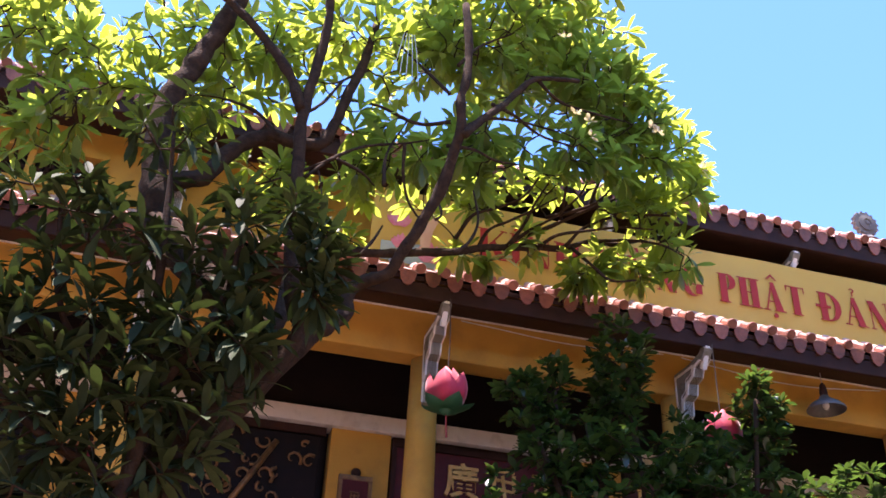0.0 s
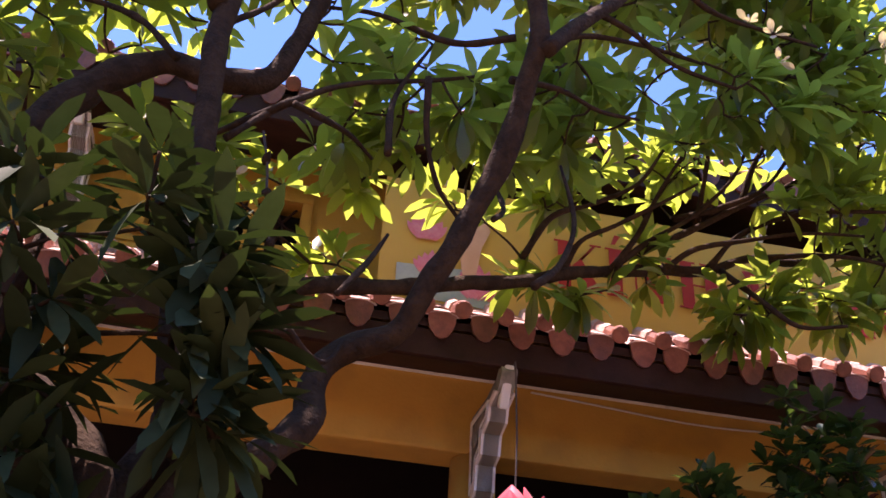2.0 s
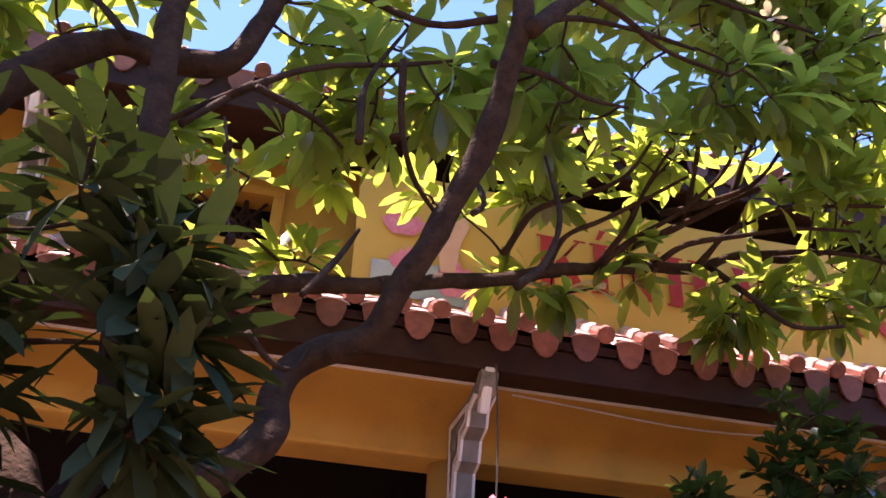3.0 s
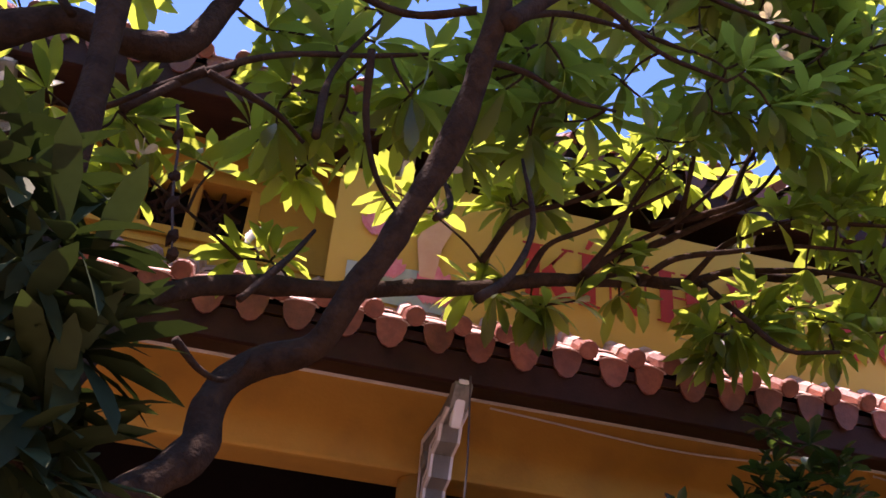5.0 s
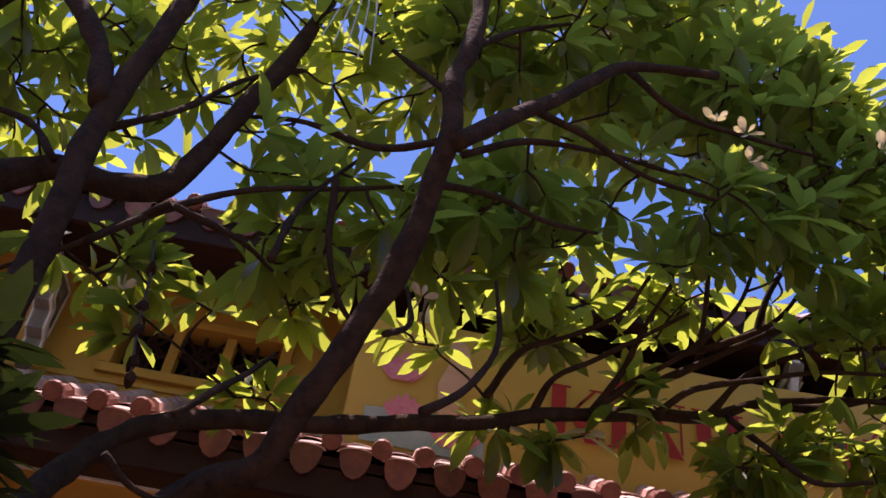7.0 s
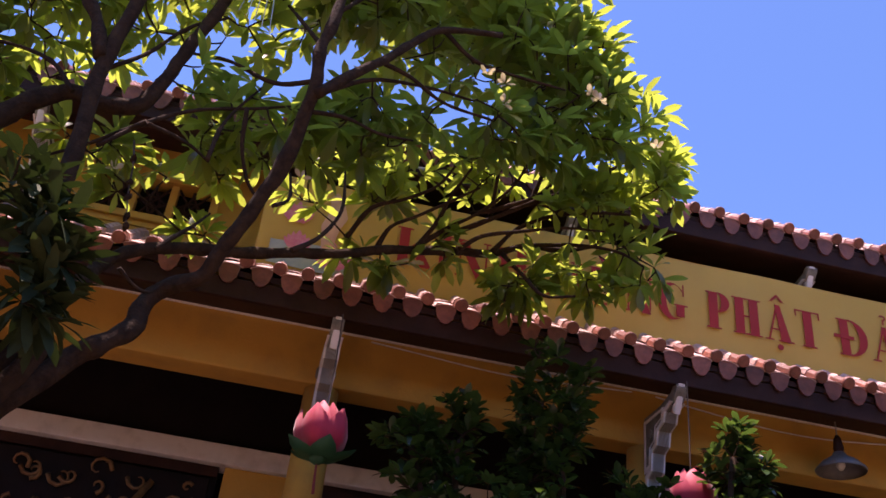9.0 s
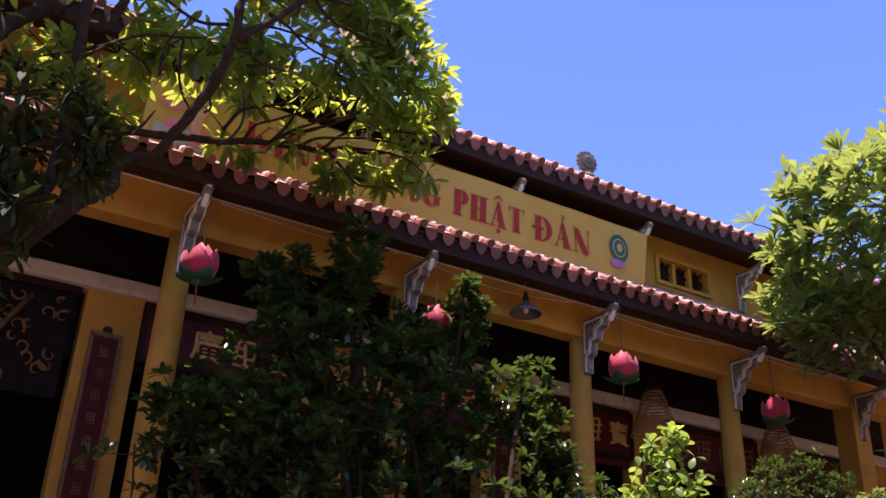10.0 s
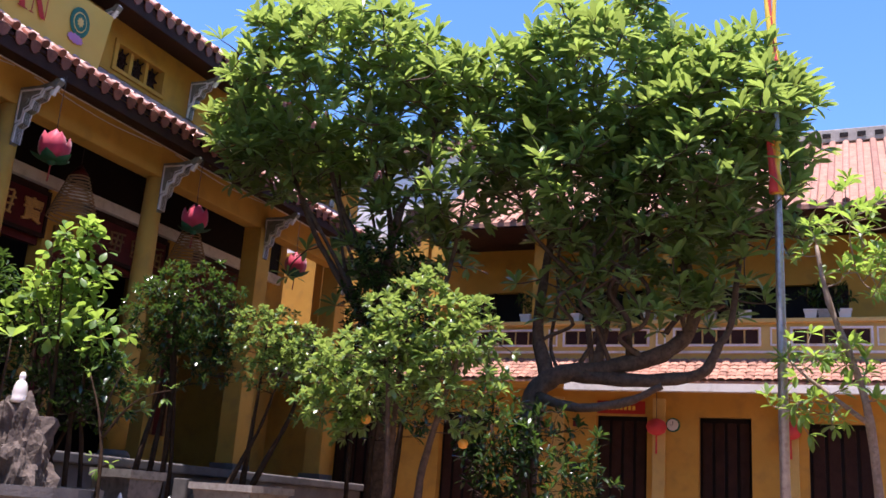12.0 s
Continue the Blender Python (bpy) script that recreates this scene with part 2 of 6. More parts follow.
def joined(pieces):
    verts, faces = [], []
    for v, f in pieces:
        k = len(verts)
        verts += list(v)
        faces += [tuple(i + k for i in q) for q in f]
    return verts, faces


def moved(piece, m):
    return [m @ Vector(v) for v in piece[0]], piece[1]


def smooth_line(points, steps=4):
    pts = [Vector(p) for p in points]
    ext = [2 * pts[0] - pts[1], *pts, 2 * pts[-1] - pts[-2]]
    out = []
    for i in range(1, len(ext) - 2):
        a, b, c, d = ext[i - 1:i + 3]
        for s in range(steps):
            t = s / steps
            out.append(0.5 * ((2 * b) + (c - a) * t + (2 * a - 5 * b + 4 * c - d) * t * t + (3 * b - a - 3 * c + d) * t ** 3))
    out.append(pts[-1])
    return out


def tube(points, r0, r1, sides=8, knobs=0.0, rng=None):
    """A tapered, slightly knobbly limb along points."""
    n = len(points)
    verts, faces = [], []
    side = Vector((0.31, 0.87, 0.39))
    for i, p in enumerate(points):
        d = (points[min(i + 1, n - 1)] - points[max(i - 1, 0)]).normalized()
        u = (side - d * side.dot(d)).normalized()
        side = u
        w = d.cross(u)
        r = r0 + (r1 - r0) * i / max(n - 1, 1)
        for k in range(sides):
            a = 2 * math.pi * k / sides
            q = p + (u * math.cos(a) + w * math.sin(a)) * r
            if knobs:
                q += (q - p) * knobs * noise.noise(q * 9)
            verts.append(q)
    for i in range(n - 1):
        for k in range(sides):
            j = (k + 1) % sides
            faces.append((i * sides + k, i * sides + j, (i + 1) * sides + j, (i + 1) * sides + k))
    faces.append(tuple(reversed(range(sides))))
    faces.append(tuple(range((n - 1) * sides, n * sides)))
    return verts, faces


def text_mesh(body, height, mat, bold=0.0, depth=0.002):
    cu = bpy.data.curves.new("text", "FONT")
    cu.body, cu.size, cu.offset, cu.extrude = body, height / 0.73, bold, depth
    cu.resolution_u = 3
    ob = new("text", cu)
    me = bpy.data.meshes.new_from_object(ob.evaluated_get(bpy.context.evaluated_depsgraph_get()))
    bpy.data.objects.remove(ob)
    bpy.data.curves.remove(cu)
    me.materials.clear()
    me.materials.append(mat)
    return me


# ---------------------------------------------------------------- foliage
def blade(width, droop=0.25, fold=0.18, stations=(0.0, 0.2, 0.5, 0.8, 1.0), shape=(0.10, 0.5, 0.98, 0.84, 0.06)):
    """A leaf one long along x: a folded blade that narrows to a stalk and a tip."""
    verts, faces = [], []
    for s, w in zip(stations, shape):
        z = -droop * s * s
        h = width * w / 2
        verts += [(s, -h, z + fold * h), (s, 0, z), (s, h, z + fold * h)]
    for i in range(len(stations) - 1):
        a, b = 3 * i, 3 * i + 3
        faces += [(a, b, b + 1, a + 1), (a + 1, b + 1, b + 2, a + 2)]
    return np.array(verts), faces


def many(proto, mats):
    """One vertex and face list of a proto at many 4 x 4 places."""
    v, f = proto
    m = np.array([[list(r) for r in x] for x in mats])
    h = np.c_[v, np.ones(len(v))]
    verts = np.einsum("nij,kj->nki", m[:, :3, :], h).reshape(-1, 3)
    k = len(v)
    faces = [tuple(i + k * a for i in q) for a in range(len(mats)) for q in f]
    return verts.tolist(), faces


def frame_to(direction, spin=0.0):
    return direction.to_track_quat("X", "Z").to_matrix().to_4x4() @ Matrix.Rotation(spin, 4, "X")


def rosette(rng, place, axis, count, size, spread=(25, 80)):
    """Places of the leaves of one tuft round axis."""
    out = []
    up = axis.normalized()
    a0 = rng.uniform(0, 6.28)
    side = up.orthogonal().normalized()
    for i in range(count):
        a = a0 + i * 2.4
        el = radians(rng.uniform(*spread))
        d = (up * math.cos(el) + (Matrix.Rotation(a, 3, up) @ side) * math.sin(el)).normalized()
        s = size * rng.uniform(0.65, 1.15)
        out.append(Matrix.Translation(place + d * 0.01) @ frame_to(d, rng.uniform(-0.5, 0.5)) @ Matrix.Scale(s, 4))
    return out


def grow(limbs, tips, rng, r_twig=0.012, sag=0.1, reach=0.6):
    """Twigs that tie every tip to the nearest limb or earlier twig. Returns their pieces and each tip's direction."""
    nodes = [p for pts in limbs for p in pts]
    pieces, ways = [], [None] * len(tips)
    arr = [np.array(p) for p in nodes]
    order = sorted(range(len(tips)), key=lambda i: min((tips[i] - n).length for n in nodes))
    for i in order:
        tip = tips[i]
        A = np.array(arr)
        d = np.linalg.norm(A - np.array(tip), axis=1) + 0.35 * np.maximum(0, A[:, 2] - tip.z)
        k = int(np.argmin(d))
        root = Vector(arr[k])
        span = (tip - root).length
        mid = root.lerp(tip, 0.5) + Vector((rng.uniform(-1, 1), rng.uniform(-1, 1), -sag * 2)) * span * 0.14
        line = smooth_line([root, mid, tip], 4)
        r0 = min(r_twig * (0.8 + 0.6 * span), r_twig * 2)
        pieces.append(tube(line, r0, r_twig * 0.55, 5))
        arr += [np.array(p) for p in line[3:]]
        ways[i] = (tip - mid).normalized()
    return pieces, ways


def leafy_tree(name, label, category, limbs, tips, leaf_mat, bark, rng, leaf=(0.2, 0.28), per_tuft=8, twig=0.011, lift=0.35,
               single=0, group="", spread=(25, 80), droop=0.25, single_near=None):
    """limbs: (points, r0, r1); tips: the places of the tufts."""
    top = thing(name, label, category, group=group)
    lines = []
    for i, (pts, r0, r1) in enumerate(limbs):
        line = smooth_line(pts, 5)
        lines.append(line)
        v, f = tube(line, r0, r1, 10, 0.35)
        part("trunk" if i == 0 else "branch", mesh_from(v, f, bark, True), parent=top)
    pieces, ways = grow(lines, tips, rng, twig)
    v, f = joined(pieces)
    tagged(part("brushwood", mesh_from(v, f, bark, True), parent=top), kind="stuff")
    size, wide = leaf
    proto = blade(wide, droop)
    mats = []
    for tip, way in zip(tips, ways):
        axis = (way + Vector((0, 0, lift))).normalized()
        mats += rosette(rng, tip, axis, max(3, int(per_tuft * rng.uniform(0.7, 1.25))), size, spread)
    if single:
        near = single_near if single_near is not None else tips[0]
        mats.sort(key=lambda m: (m.translation - near).length)
        me = mesh_from(proto[0], proto[1], leaf_mat, True)
        for m in mats[:single]:
            part("leaf", me, parent=top, at=m)
        mats = mats[single:]
    v, f = many(proto, mats)
    tagged(part("crown", mesh_from(v, f, leaf_mat, True), parent=top), kind="stuff")
    return top, lines, ways


def in_blob(rng, centre, radii, count, hollow=0.35, lumps=0.25, seed=0.0):
    """Uneven places in the outer part of a lumpy body."""
    out = []
    while len(out) < count:
        d = Vector((rng.gauss(0, 1), rng.gauss(0, 1), rng.gauss(0, 1))).normalized()
        lump = 1 + lumps * noise.noise(d * 2.2 + Vector((seed, seed, seed)))
        r = lump * (hollow + (1 - hollow) * rng.random() ** 0.5)
        out.append(Vector(centre) + Vector((d.x * radii[0], d.y * radii[1], d.z * radii[2])) * r)
    return out


# ---------------------------------------------------------------- ground and hall
BAY = 2.55
X0, X1 = -7.0, 12.75
ground = tagged(part("ground", boxed((-120, -120, -0.2), (120, 120, 0.0)), PAVING), "red-brown paved temple courtyard", "ground", kind="structure")

podium = thing("podium", "grey stone podium under the temple hall", "podium", kind="structure")
part("base", boxed((X0, -0.05, 0.0), (X1 + 0.3, 9.0, 1.30), 0.02), STONE, podium)
part("kerb", boxed((X0, -0.12, 1.30), (X1 + 0.3, 0.5, 1.42), 0.02), STONE, podium)
steps = thing("stone_steps", "worn grey stone steps up to the porch", "steps")
for i in range(7):
    part("step", boxed((7.9, -0.12 - 0.3 * (i + 1), 0.0), (10.0, -0.12 - 0.3 * i, 1.24 - 0.177 * i), 0.012), STONE, steps)

porch_floor = tagged(part("porch_floor", boxed((X0, 0.5, 1.30), (X1 + 0.3, 2.0, 1.40)), PAVING), "dark tiled porch floor", "floor", kind="structure")

# porch wall with its dark openings, behind the columns
porch_wall = thing("wall_porch", "ochre inner wall of the temple porch", "wall", kind="structure")
# Wall head, door heads and ceilings carry the porch shade in their colour.
part("wall_head", boxed((X0, 2.02, 5.22), (X1, 2.22, 6.9)), BLACK_AND_SHADE, porch_wall, "wooden panelling over the doors, near black for the porch shade")
part("white_beam", boxed((X0, 1.93, 5.02), (X1, 2.2, 5.19), 0.01), WHITE, porch_wall, "white painted beam")
for x in (-5.8, -3.2, -0.62, 1.93, 4.48, 7.03, 9.58, 12.13):
    part("pier", boxed((x, 2.0, 1.4), (x + 0.62, 2.25, 5.02), 0.008), YELLOW, porch_wall, "ochre pier")
for i, x in enumerate((-5.18, -2.58, 0.0, 2.55, 5.10, 7.65, 10.2)):
    part("door_head", boxed((x + 0.02, 2.06, 4.2), (x + 1.91, 2.14, 5.02)), LACQUER if i > 2 else BLACK_AND_SHADE, porch_wall, "lacquered panel over the doorway, darkened for the porch shade")
    part("lintel", boxed((x + 0.02, 2.02, 4.93), (x + 1.91, 2.16, 5.02), 0.01), DARK_WOOD, porch_wall)
hall = thing("hall_interior", "closed inside of the temple hall, near black for its shade", "interior", kind="structure")
part("back_wall", boxed((X0, 5.8, 1.3), (X1, 6.0, 7.0)), BLACK_AND_SHADE, hall)
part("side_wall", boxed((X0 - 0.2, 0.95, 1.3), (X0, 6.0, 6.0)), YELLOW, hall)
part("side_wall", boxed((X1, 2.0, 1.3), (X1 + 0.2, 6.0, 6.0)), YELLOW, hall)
porch_ceiling = tagged(part("ceiling", boxed((X0, 0.86, 5.92), (X1, 2.02, 6.0)), BLACK_AND_SHADE), "porch ceiling, near black for the shade under the roof", "ceiling", kind="structure")
hall_ceiling = tagged(part("ceiling", boxed((X0, 2.22, 6.9), (X1, 6.0, 7.0)), BLACK_AND_SHADE), "hall ceiling, near black for the shade inside", "ceiling", kind="structure")


def column(x, square):
    c = thing("column", "square ochre porch pillar" if square else "round ochre porch column", "column", pose(x, 0.72, 1.42), "porch columns")
    if square:
        part("shaft", boxed((-0.17, -0.17, 0.12), (0.17, 0.17, 3.88), 0.015), YELLOW, c)
        part("base", boxed((-0.22, -0.22, 0.0), (0.22, 0.22, 0.12), 0.01), STONE, c)
    else:
        v, f = lathe([(0.145, 0.12), (0.15, 1.2), (0.142, 2.6), (0.128, 3.88)], 28)
        part("shaft", mesh_from(v, f, YELLOW, True), parent=c)
        v, f = lathe([(0.21, 0.0), (0.22, 0.05), (0.19, 0.10), (0.16, 0.12)], 28)
        part("base", mesh_from(v, f, STONE, True), parent=c)
    return c


def bracket(x, y, z, size, mat, label, group):
    """A scrolled stucco bracket: a stepped wing from the wall to its upturned tip, with a sunken frame on each face."""
    b = thing("eave_bracket", label, "bracket", pose(x, y, z), group)
    o = [(0.0, 0.02), (-0.02, 0.05), (0.0, 0.09), (0.05, 0.09), (0.10, 0.05), (0.30, 0.02), (0.62, 0.03), (0.62, -0.72), (0.56, -0.70), (0.55, -0.50), (0.47, -0.46),
         (0.45, -0.32), (0.36, -0.29), (0.33, -0.18), (0.22, -0.15), (0.19, -0.07), (0.06, -0.04)]
    o = [(a * size, h * size) for a, h in o]
    v, f = prism(o, 0.084, "x")
    part("wing", mesh_from(moved((v, f), Matrix.Translation((-0.042, 0, 0)))[0], f, mat), parent=b)
    low = o[8:]
    band = low + [(a + 0.035 * size, h + 0.022 * size) for a, h in reversed(low)]
    v, f = prism(band, 0.112, "x")
    part("edge", mesh_from(moved((v, f), Matrix.Translation((-0.056, 0, 0)))[0], f, WHITE), parent=b, label="white painted stepped edge")
    for sx in (-0.058, 0.05):
        inner = [(0.24, -0.05), (0.57, -0.04), (0.57, -0.42), (0.50, -0.40), (0.48, -0.26), (0.40, -0.23), (0.38, -0.13), (0.27, -0.11)]
        outer = [((a - 0.42) * 1.14 + 0.42, (h + 0.2) * 1.16 - 0.2) for a, h in inner]
        ring_v, ring_f = [], []
        n = len(inner)
        for q in (outer, inner):
            for d in (0.0, 0.008):
                ring_v += [(sx + d, a * size, h * size) for a, h in q]
        for i in range(n):
            j = (i + 1) % n
            ring_f += [(i, j, 2 * n + j, 2 * n + i), (n + i, 3 * n + i, 3 * n + j, n + j), (i, n + i, n + j, j), (2 * n + i, 2 * n + j, 3 * n + j, 3 * n + i)]
        part("moulding", mesh_from(ring_v, ring_f, WHITE), parent=b)
        v, f = lathe([(0.045 * size, 0), (0.045 * size, 0.012), (0.02 * size, 0.018)], 10)
        part("scroll", mesh_from(moved((v, f), pose(sx if sx < 0 else sx + 0.0, 0.46 * size, -0.17 * size, 0, -90 if sx < 0 else 90, 0))[0], f, mat), parent=b)
    part("tip", boxed((-0.026, -0.03 * size, -0.14 * size), (0.026, 0.035 * size, 0.10 * size), 0.012), WHITE, b, "white plastered tip", pose(0, 0.05 * size, 0.01 * size, 28, 0, 0))
    return b


for i in range(-2, 6):
    column(i * BAY, i >= 4)
    bracket(i * BAY, 0.0, 5.47, 0.95, CARVED, "pale grey carved stucco bracket under the porch eave", "porch brackets")

front_beam = thing("front_beam", "ochre plastered beam along the porch columns", "beam", kind="structure")
part("beam", boxed((X0, 0.60, 5.29), (X1 + 0.15, 0.86, 5.92), 0.02), YELLOW, front_beam)

# ---------------------------------------------------------------- roofs
PITCH = 0.2175


def arc_tile(r, length, thick, up, sides=6, rise=1.0, tilt=0.0):
    """A curved tile along +y, convex or hollow, with thickness."""
    verts, faces = [], []
    for y in (0.0, length):
        for rr in (r, r - thick):
            for i in range(sides + 1):
                a = math.pi * i / sides
                verts.append((rr * math.cos(a), y, up * rise * rr * math.sin(a) + tilt * y))
    n = sides + 1
    for i in range(sides):
        faces += [(i, i + 1, n + i + 1, n + i), (2 * n + i, 3 * n + i, 3 * n + i + 1, 2 * n + i + 1), (i, 2 * n + i, 2 * n + i + 1, i + 1), (n + i, n + i + 1, 3 * n + i + 1, 3 * n + i)]
    faces += [(0, n, 3 * n, 2 * n), (n - 1, 3 * n - 1, 4 * n - 1, 2 * n - 1)]
    return verts, faces


def tongue(w, h):
    o = [(-w / 2, 0.0), (w / 2, 0.0), (w / 2 * 0.98, -h * 0.35), (w / 2 * 0.8, -h * 0.68), (w / 2 * 0.42, -h * 0.93), (0, -h), (-w / 2 * 0.42, -h * 0.93), (-w / 2 * 0.8, -h * 0.68), (-w / 2 * 0.98, -h * 0.35)]
    return prism(o, 0.016)


def tiled_roof(name, label, x0, x1, y, z, slope, length, mat, rng, with_board=True):
    """A roof of hollow drip tiles with tongues and rolls with round ends; y, z: its front edge."""
    roof = thing(name, label, "roof", kind="structure")
    ca, sa = math.cos(slope), math.sin(slope)
    tilt = Matrix.Rotation(slope, 4, "X")
    step = 0.15
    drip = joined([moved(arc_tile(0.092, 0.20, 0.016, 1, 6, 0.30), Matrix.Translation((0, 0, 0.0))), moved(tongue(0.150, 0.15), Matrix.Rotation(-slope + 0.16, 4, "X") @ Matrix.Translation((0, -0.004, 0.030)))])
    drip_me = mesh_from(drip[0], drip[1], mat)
    # Upper faces take the sunlit copy, the hanging tongue keeps the dark one.
    drip_me.materials.append(TILE_LIT)
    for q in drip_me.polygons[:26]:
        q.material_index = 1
    v, f = lathe([(0.044, 0.0), (0.049, 0.006), (0.049, 0.03)], 12)
    disc = moved((v, f), pose(0, -0.012, 0.032, -90, 0, 0))
    cover = joined([arc_tile(0.046, 0.21, 0.014, 1, 5, 1.35), disc])
    cover_me = mesh_from(cover[0], cover[1], mat)
    upper = []
    n = int((x1 - x0) / PITCH)
    for i in range(n):
        x = x0 + (i + 0.5) * PITCH + rng.uniform(-0.018, 0.018)
        m = Matrix.Translation((x, y, z + rng.uniform(-0.008, 0.008))) @ tilt @ Matrix.Rotation(rng.uniform(-0.05, 0.05), 4, "Y") @ Matrix.Rotation(rng.uniform(-0.04, 0.04), 4, "Z")
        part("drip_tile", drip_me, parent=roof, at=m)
        xc = x + PITCH * 0.5 + rng.uniform(-0.01, 0.01)
        mc = Matrix.Translation((xc, y - 0.01, z + 0.012 + rng.uniform(-0.006, 0.006))) @ tilt @ Matrix.Rotation(rng.uniform(-0.05, 0.05), 4, "Z")
        part("cover_tile", cover_me, parent=roof, at=mc)
        for k in range(1, int(length / step)):
            up = Vector((0, ca * k * step, sa * k * step))
            jit = Vector((rng.uniform(-0.008, 0.008), 0, 0.014 + rng.uniform(-0.005, 0.005)))
            upper.append(moved(arc_tile(0.092, step + 0.03, 0.016, 1, 5, 0.30), Matrix.Translation(Vector((x, y, z)) + up + jit) @ tilt @ Matrix.Rotation(-0.06, 4, "X")))
            upper.append(moved(arc_tile(0.046, step + 0.03, 0.014, 1, 4, 1.35), Matrix.Translation(Vector((xc, y, z)) + up + jit + Vector((0, 0, 0.012))) @ tilt @ Matrix.Rotation(-0.05, 4, "X")))
    v, f = joined(upper)
    tagged(part("tile_courses", mesh_from(v, f, TILE_LIT), parent=roof), kind="stuff")
    bed = [(0.03, -0.012), (length * ca, length * sa - 0.012), (length * ca, length * sa - 0.06), (0.03, -0.06)]
    v, f = prism(bed, x1 - x0, "x")
    part("roof_boards", mesh_from(moved((v, f), Matrix.Translation((x0, y, z)))[0], f, DARK_WOOD), parent=roof, label="dark roof boarding")
    return roof


rng_roof = random.Random(5)
SLOPE = radians(34.5)
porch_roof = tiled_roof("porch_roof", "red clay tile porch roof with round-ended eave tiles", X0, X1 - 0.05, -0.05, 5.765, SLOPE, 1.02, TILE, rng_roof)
porch_eave = thing("porch_eave", "dark wooden boards under the porch eave", "eave", kind="structure")
part("fascia", boxed((X0, -0.01, 5.545), (X1 - 0.05, 0.03, 5.70), 0.006), DARK_WOOD, porch_eave)
v, f = prism([(0.03, 5.55), (0.62, 5.76), (0.62, 5.79), (0.03, 5.60)], X1 - X0, "x")
part("soffit", mesh_from(moved((v, f), Matrix.Translation((X0, 0, 0)))[0], f, DARK_WOOD), parent=porch_eave)
part("trim_line", boxed((X0, 0.585, 5.735), (X1, 0.60, 5.755)), WHITE, porch_eave, "thin white wire moulding")

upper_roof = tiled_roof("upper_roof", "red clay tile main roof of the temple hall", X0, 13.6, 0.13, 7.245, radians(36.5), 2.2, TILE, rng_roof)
upper_eave = thing("upper_eave", "dark wooden boards under the main eave", "eave", kind="structure")
part("fascia", boxed((X0, 0.16, 7.035), (13.6, 0.20, 7.185), 0.006), DARK_WOOD, upper_eave)
v, f = prism([(0.19, 7.045), (0.80, 7.20), (0.80, 7.24), (0.19, 7.095)], 13.6 - X0, "x")
part("soffit", mesh_from(moved((v, f), Matrix.Translation((X0, 0, 0)))[0], f, DARK_WOOD), parent=upper_eave)
back_roof = tagged(part("roof_back_slope", mesh_from(*moved(prism([(1.90, 8.56), (5.6, 6.9), (5.6, 6.8), (1.90, 8.44)], 20.6, "x"), Matrix.Translation((X0, 0, 0))), TILE)), "rear slope of the hall roof", "roof", kind="structure")

# upper wall with framed lattice windows; the wall is built in pieces round its openings
WINDOWS = [-5.85, -3.72, -1.62, 2.83, 4.92, 7.03, 9.12, 11.2]
WW, WZ0, WZ1 = 0.92, 6.52, 6.86
upper_wall = thing("wall_upper", "ochre plastered upper wall of the temple hall", "wall", kind="structure")
part("wall_band", boxed((X0, 0.76, 5.9), (13.4, 0.96, WZ0)), YELLOW, upper_wall)
part("wall_band", boxed((X0, 0.76, WZ1), (13.4, 0.96, 7.45)), YELLOW, upper_wall)
edges = [X0] + [e for c in WINDOWS for e in (c - WW / 2, c + WW / 2)] + [13.4]
for a, b in zip(edges[::2], edges[1::2]):
    part("wall_panel", boxed((a, 0.76, WZ0), (b, 0.96, WZ1)), YELLOW, upper_wall)
part("string_course", boxed((X0, 0.745, 6.40), (13.4, 0.76, 6.425), 0.004), YELLOW, upper_wall)


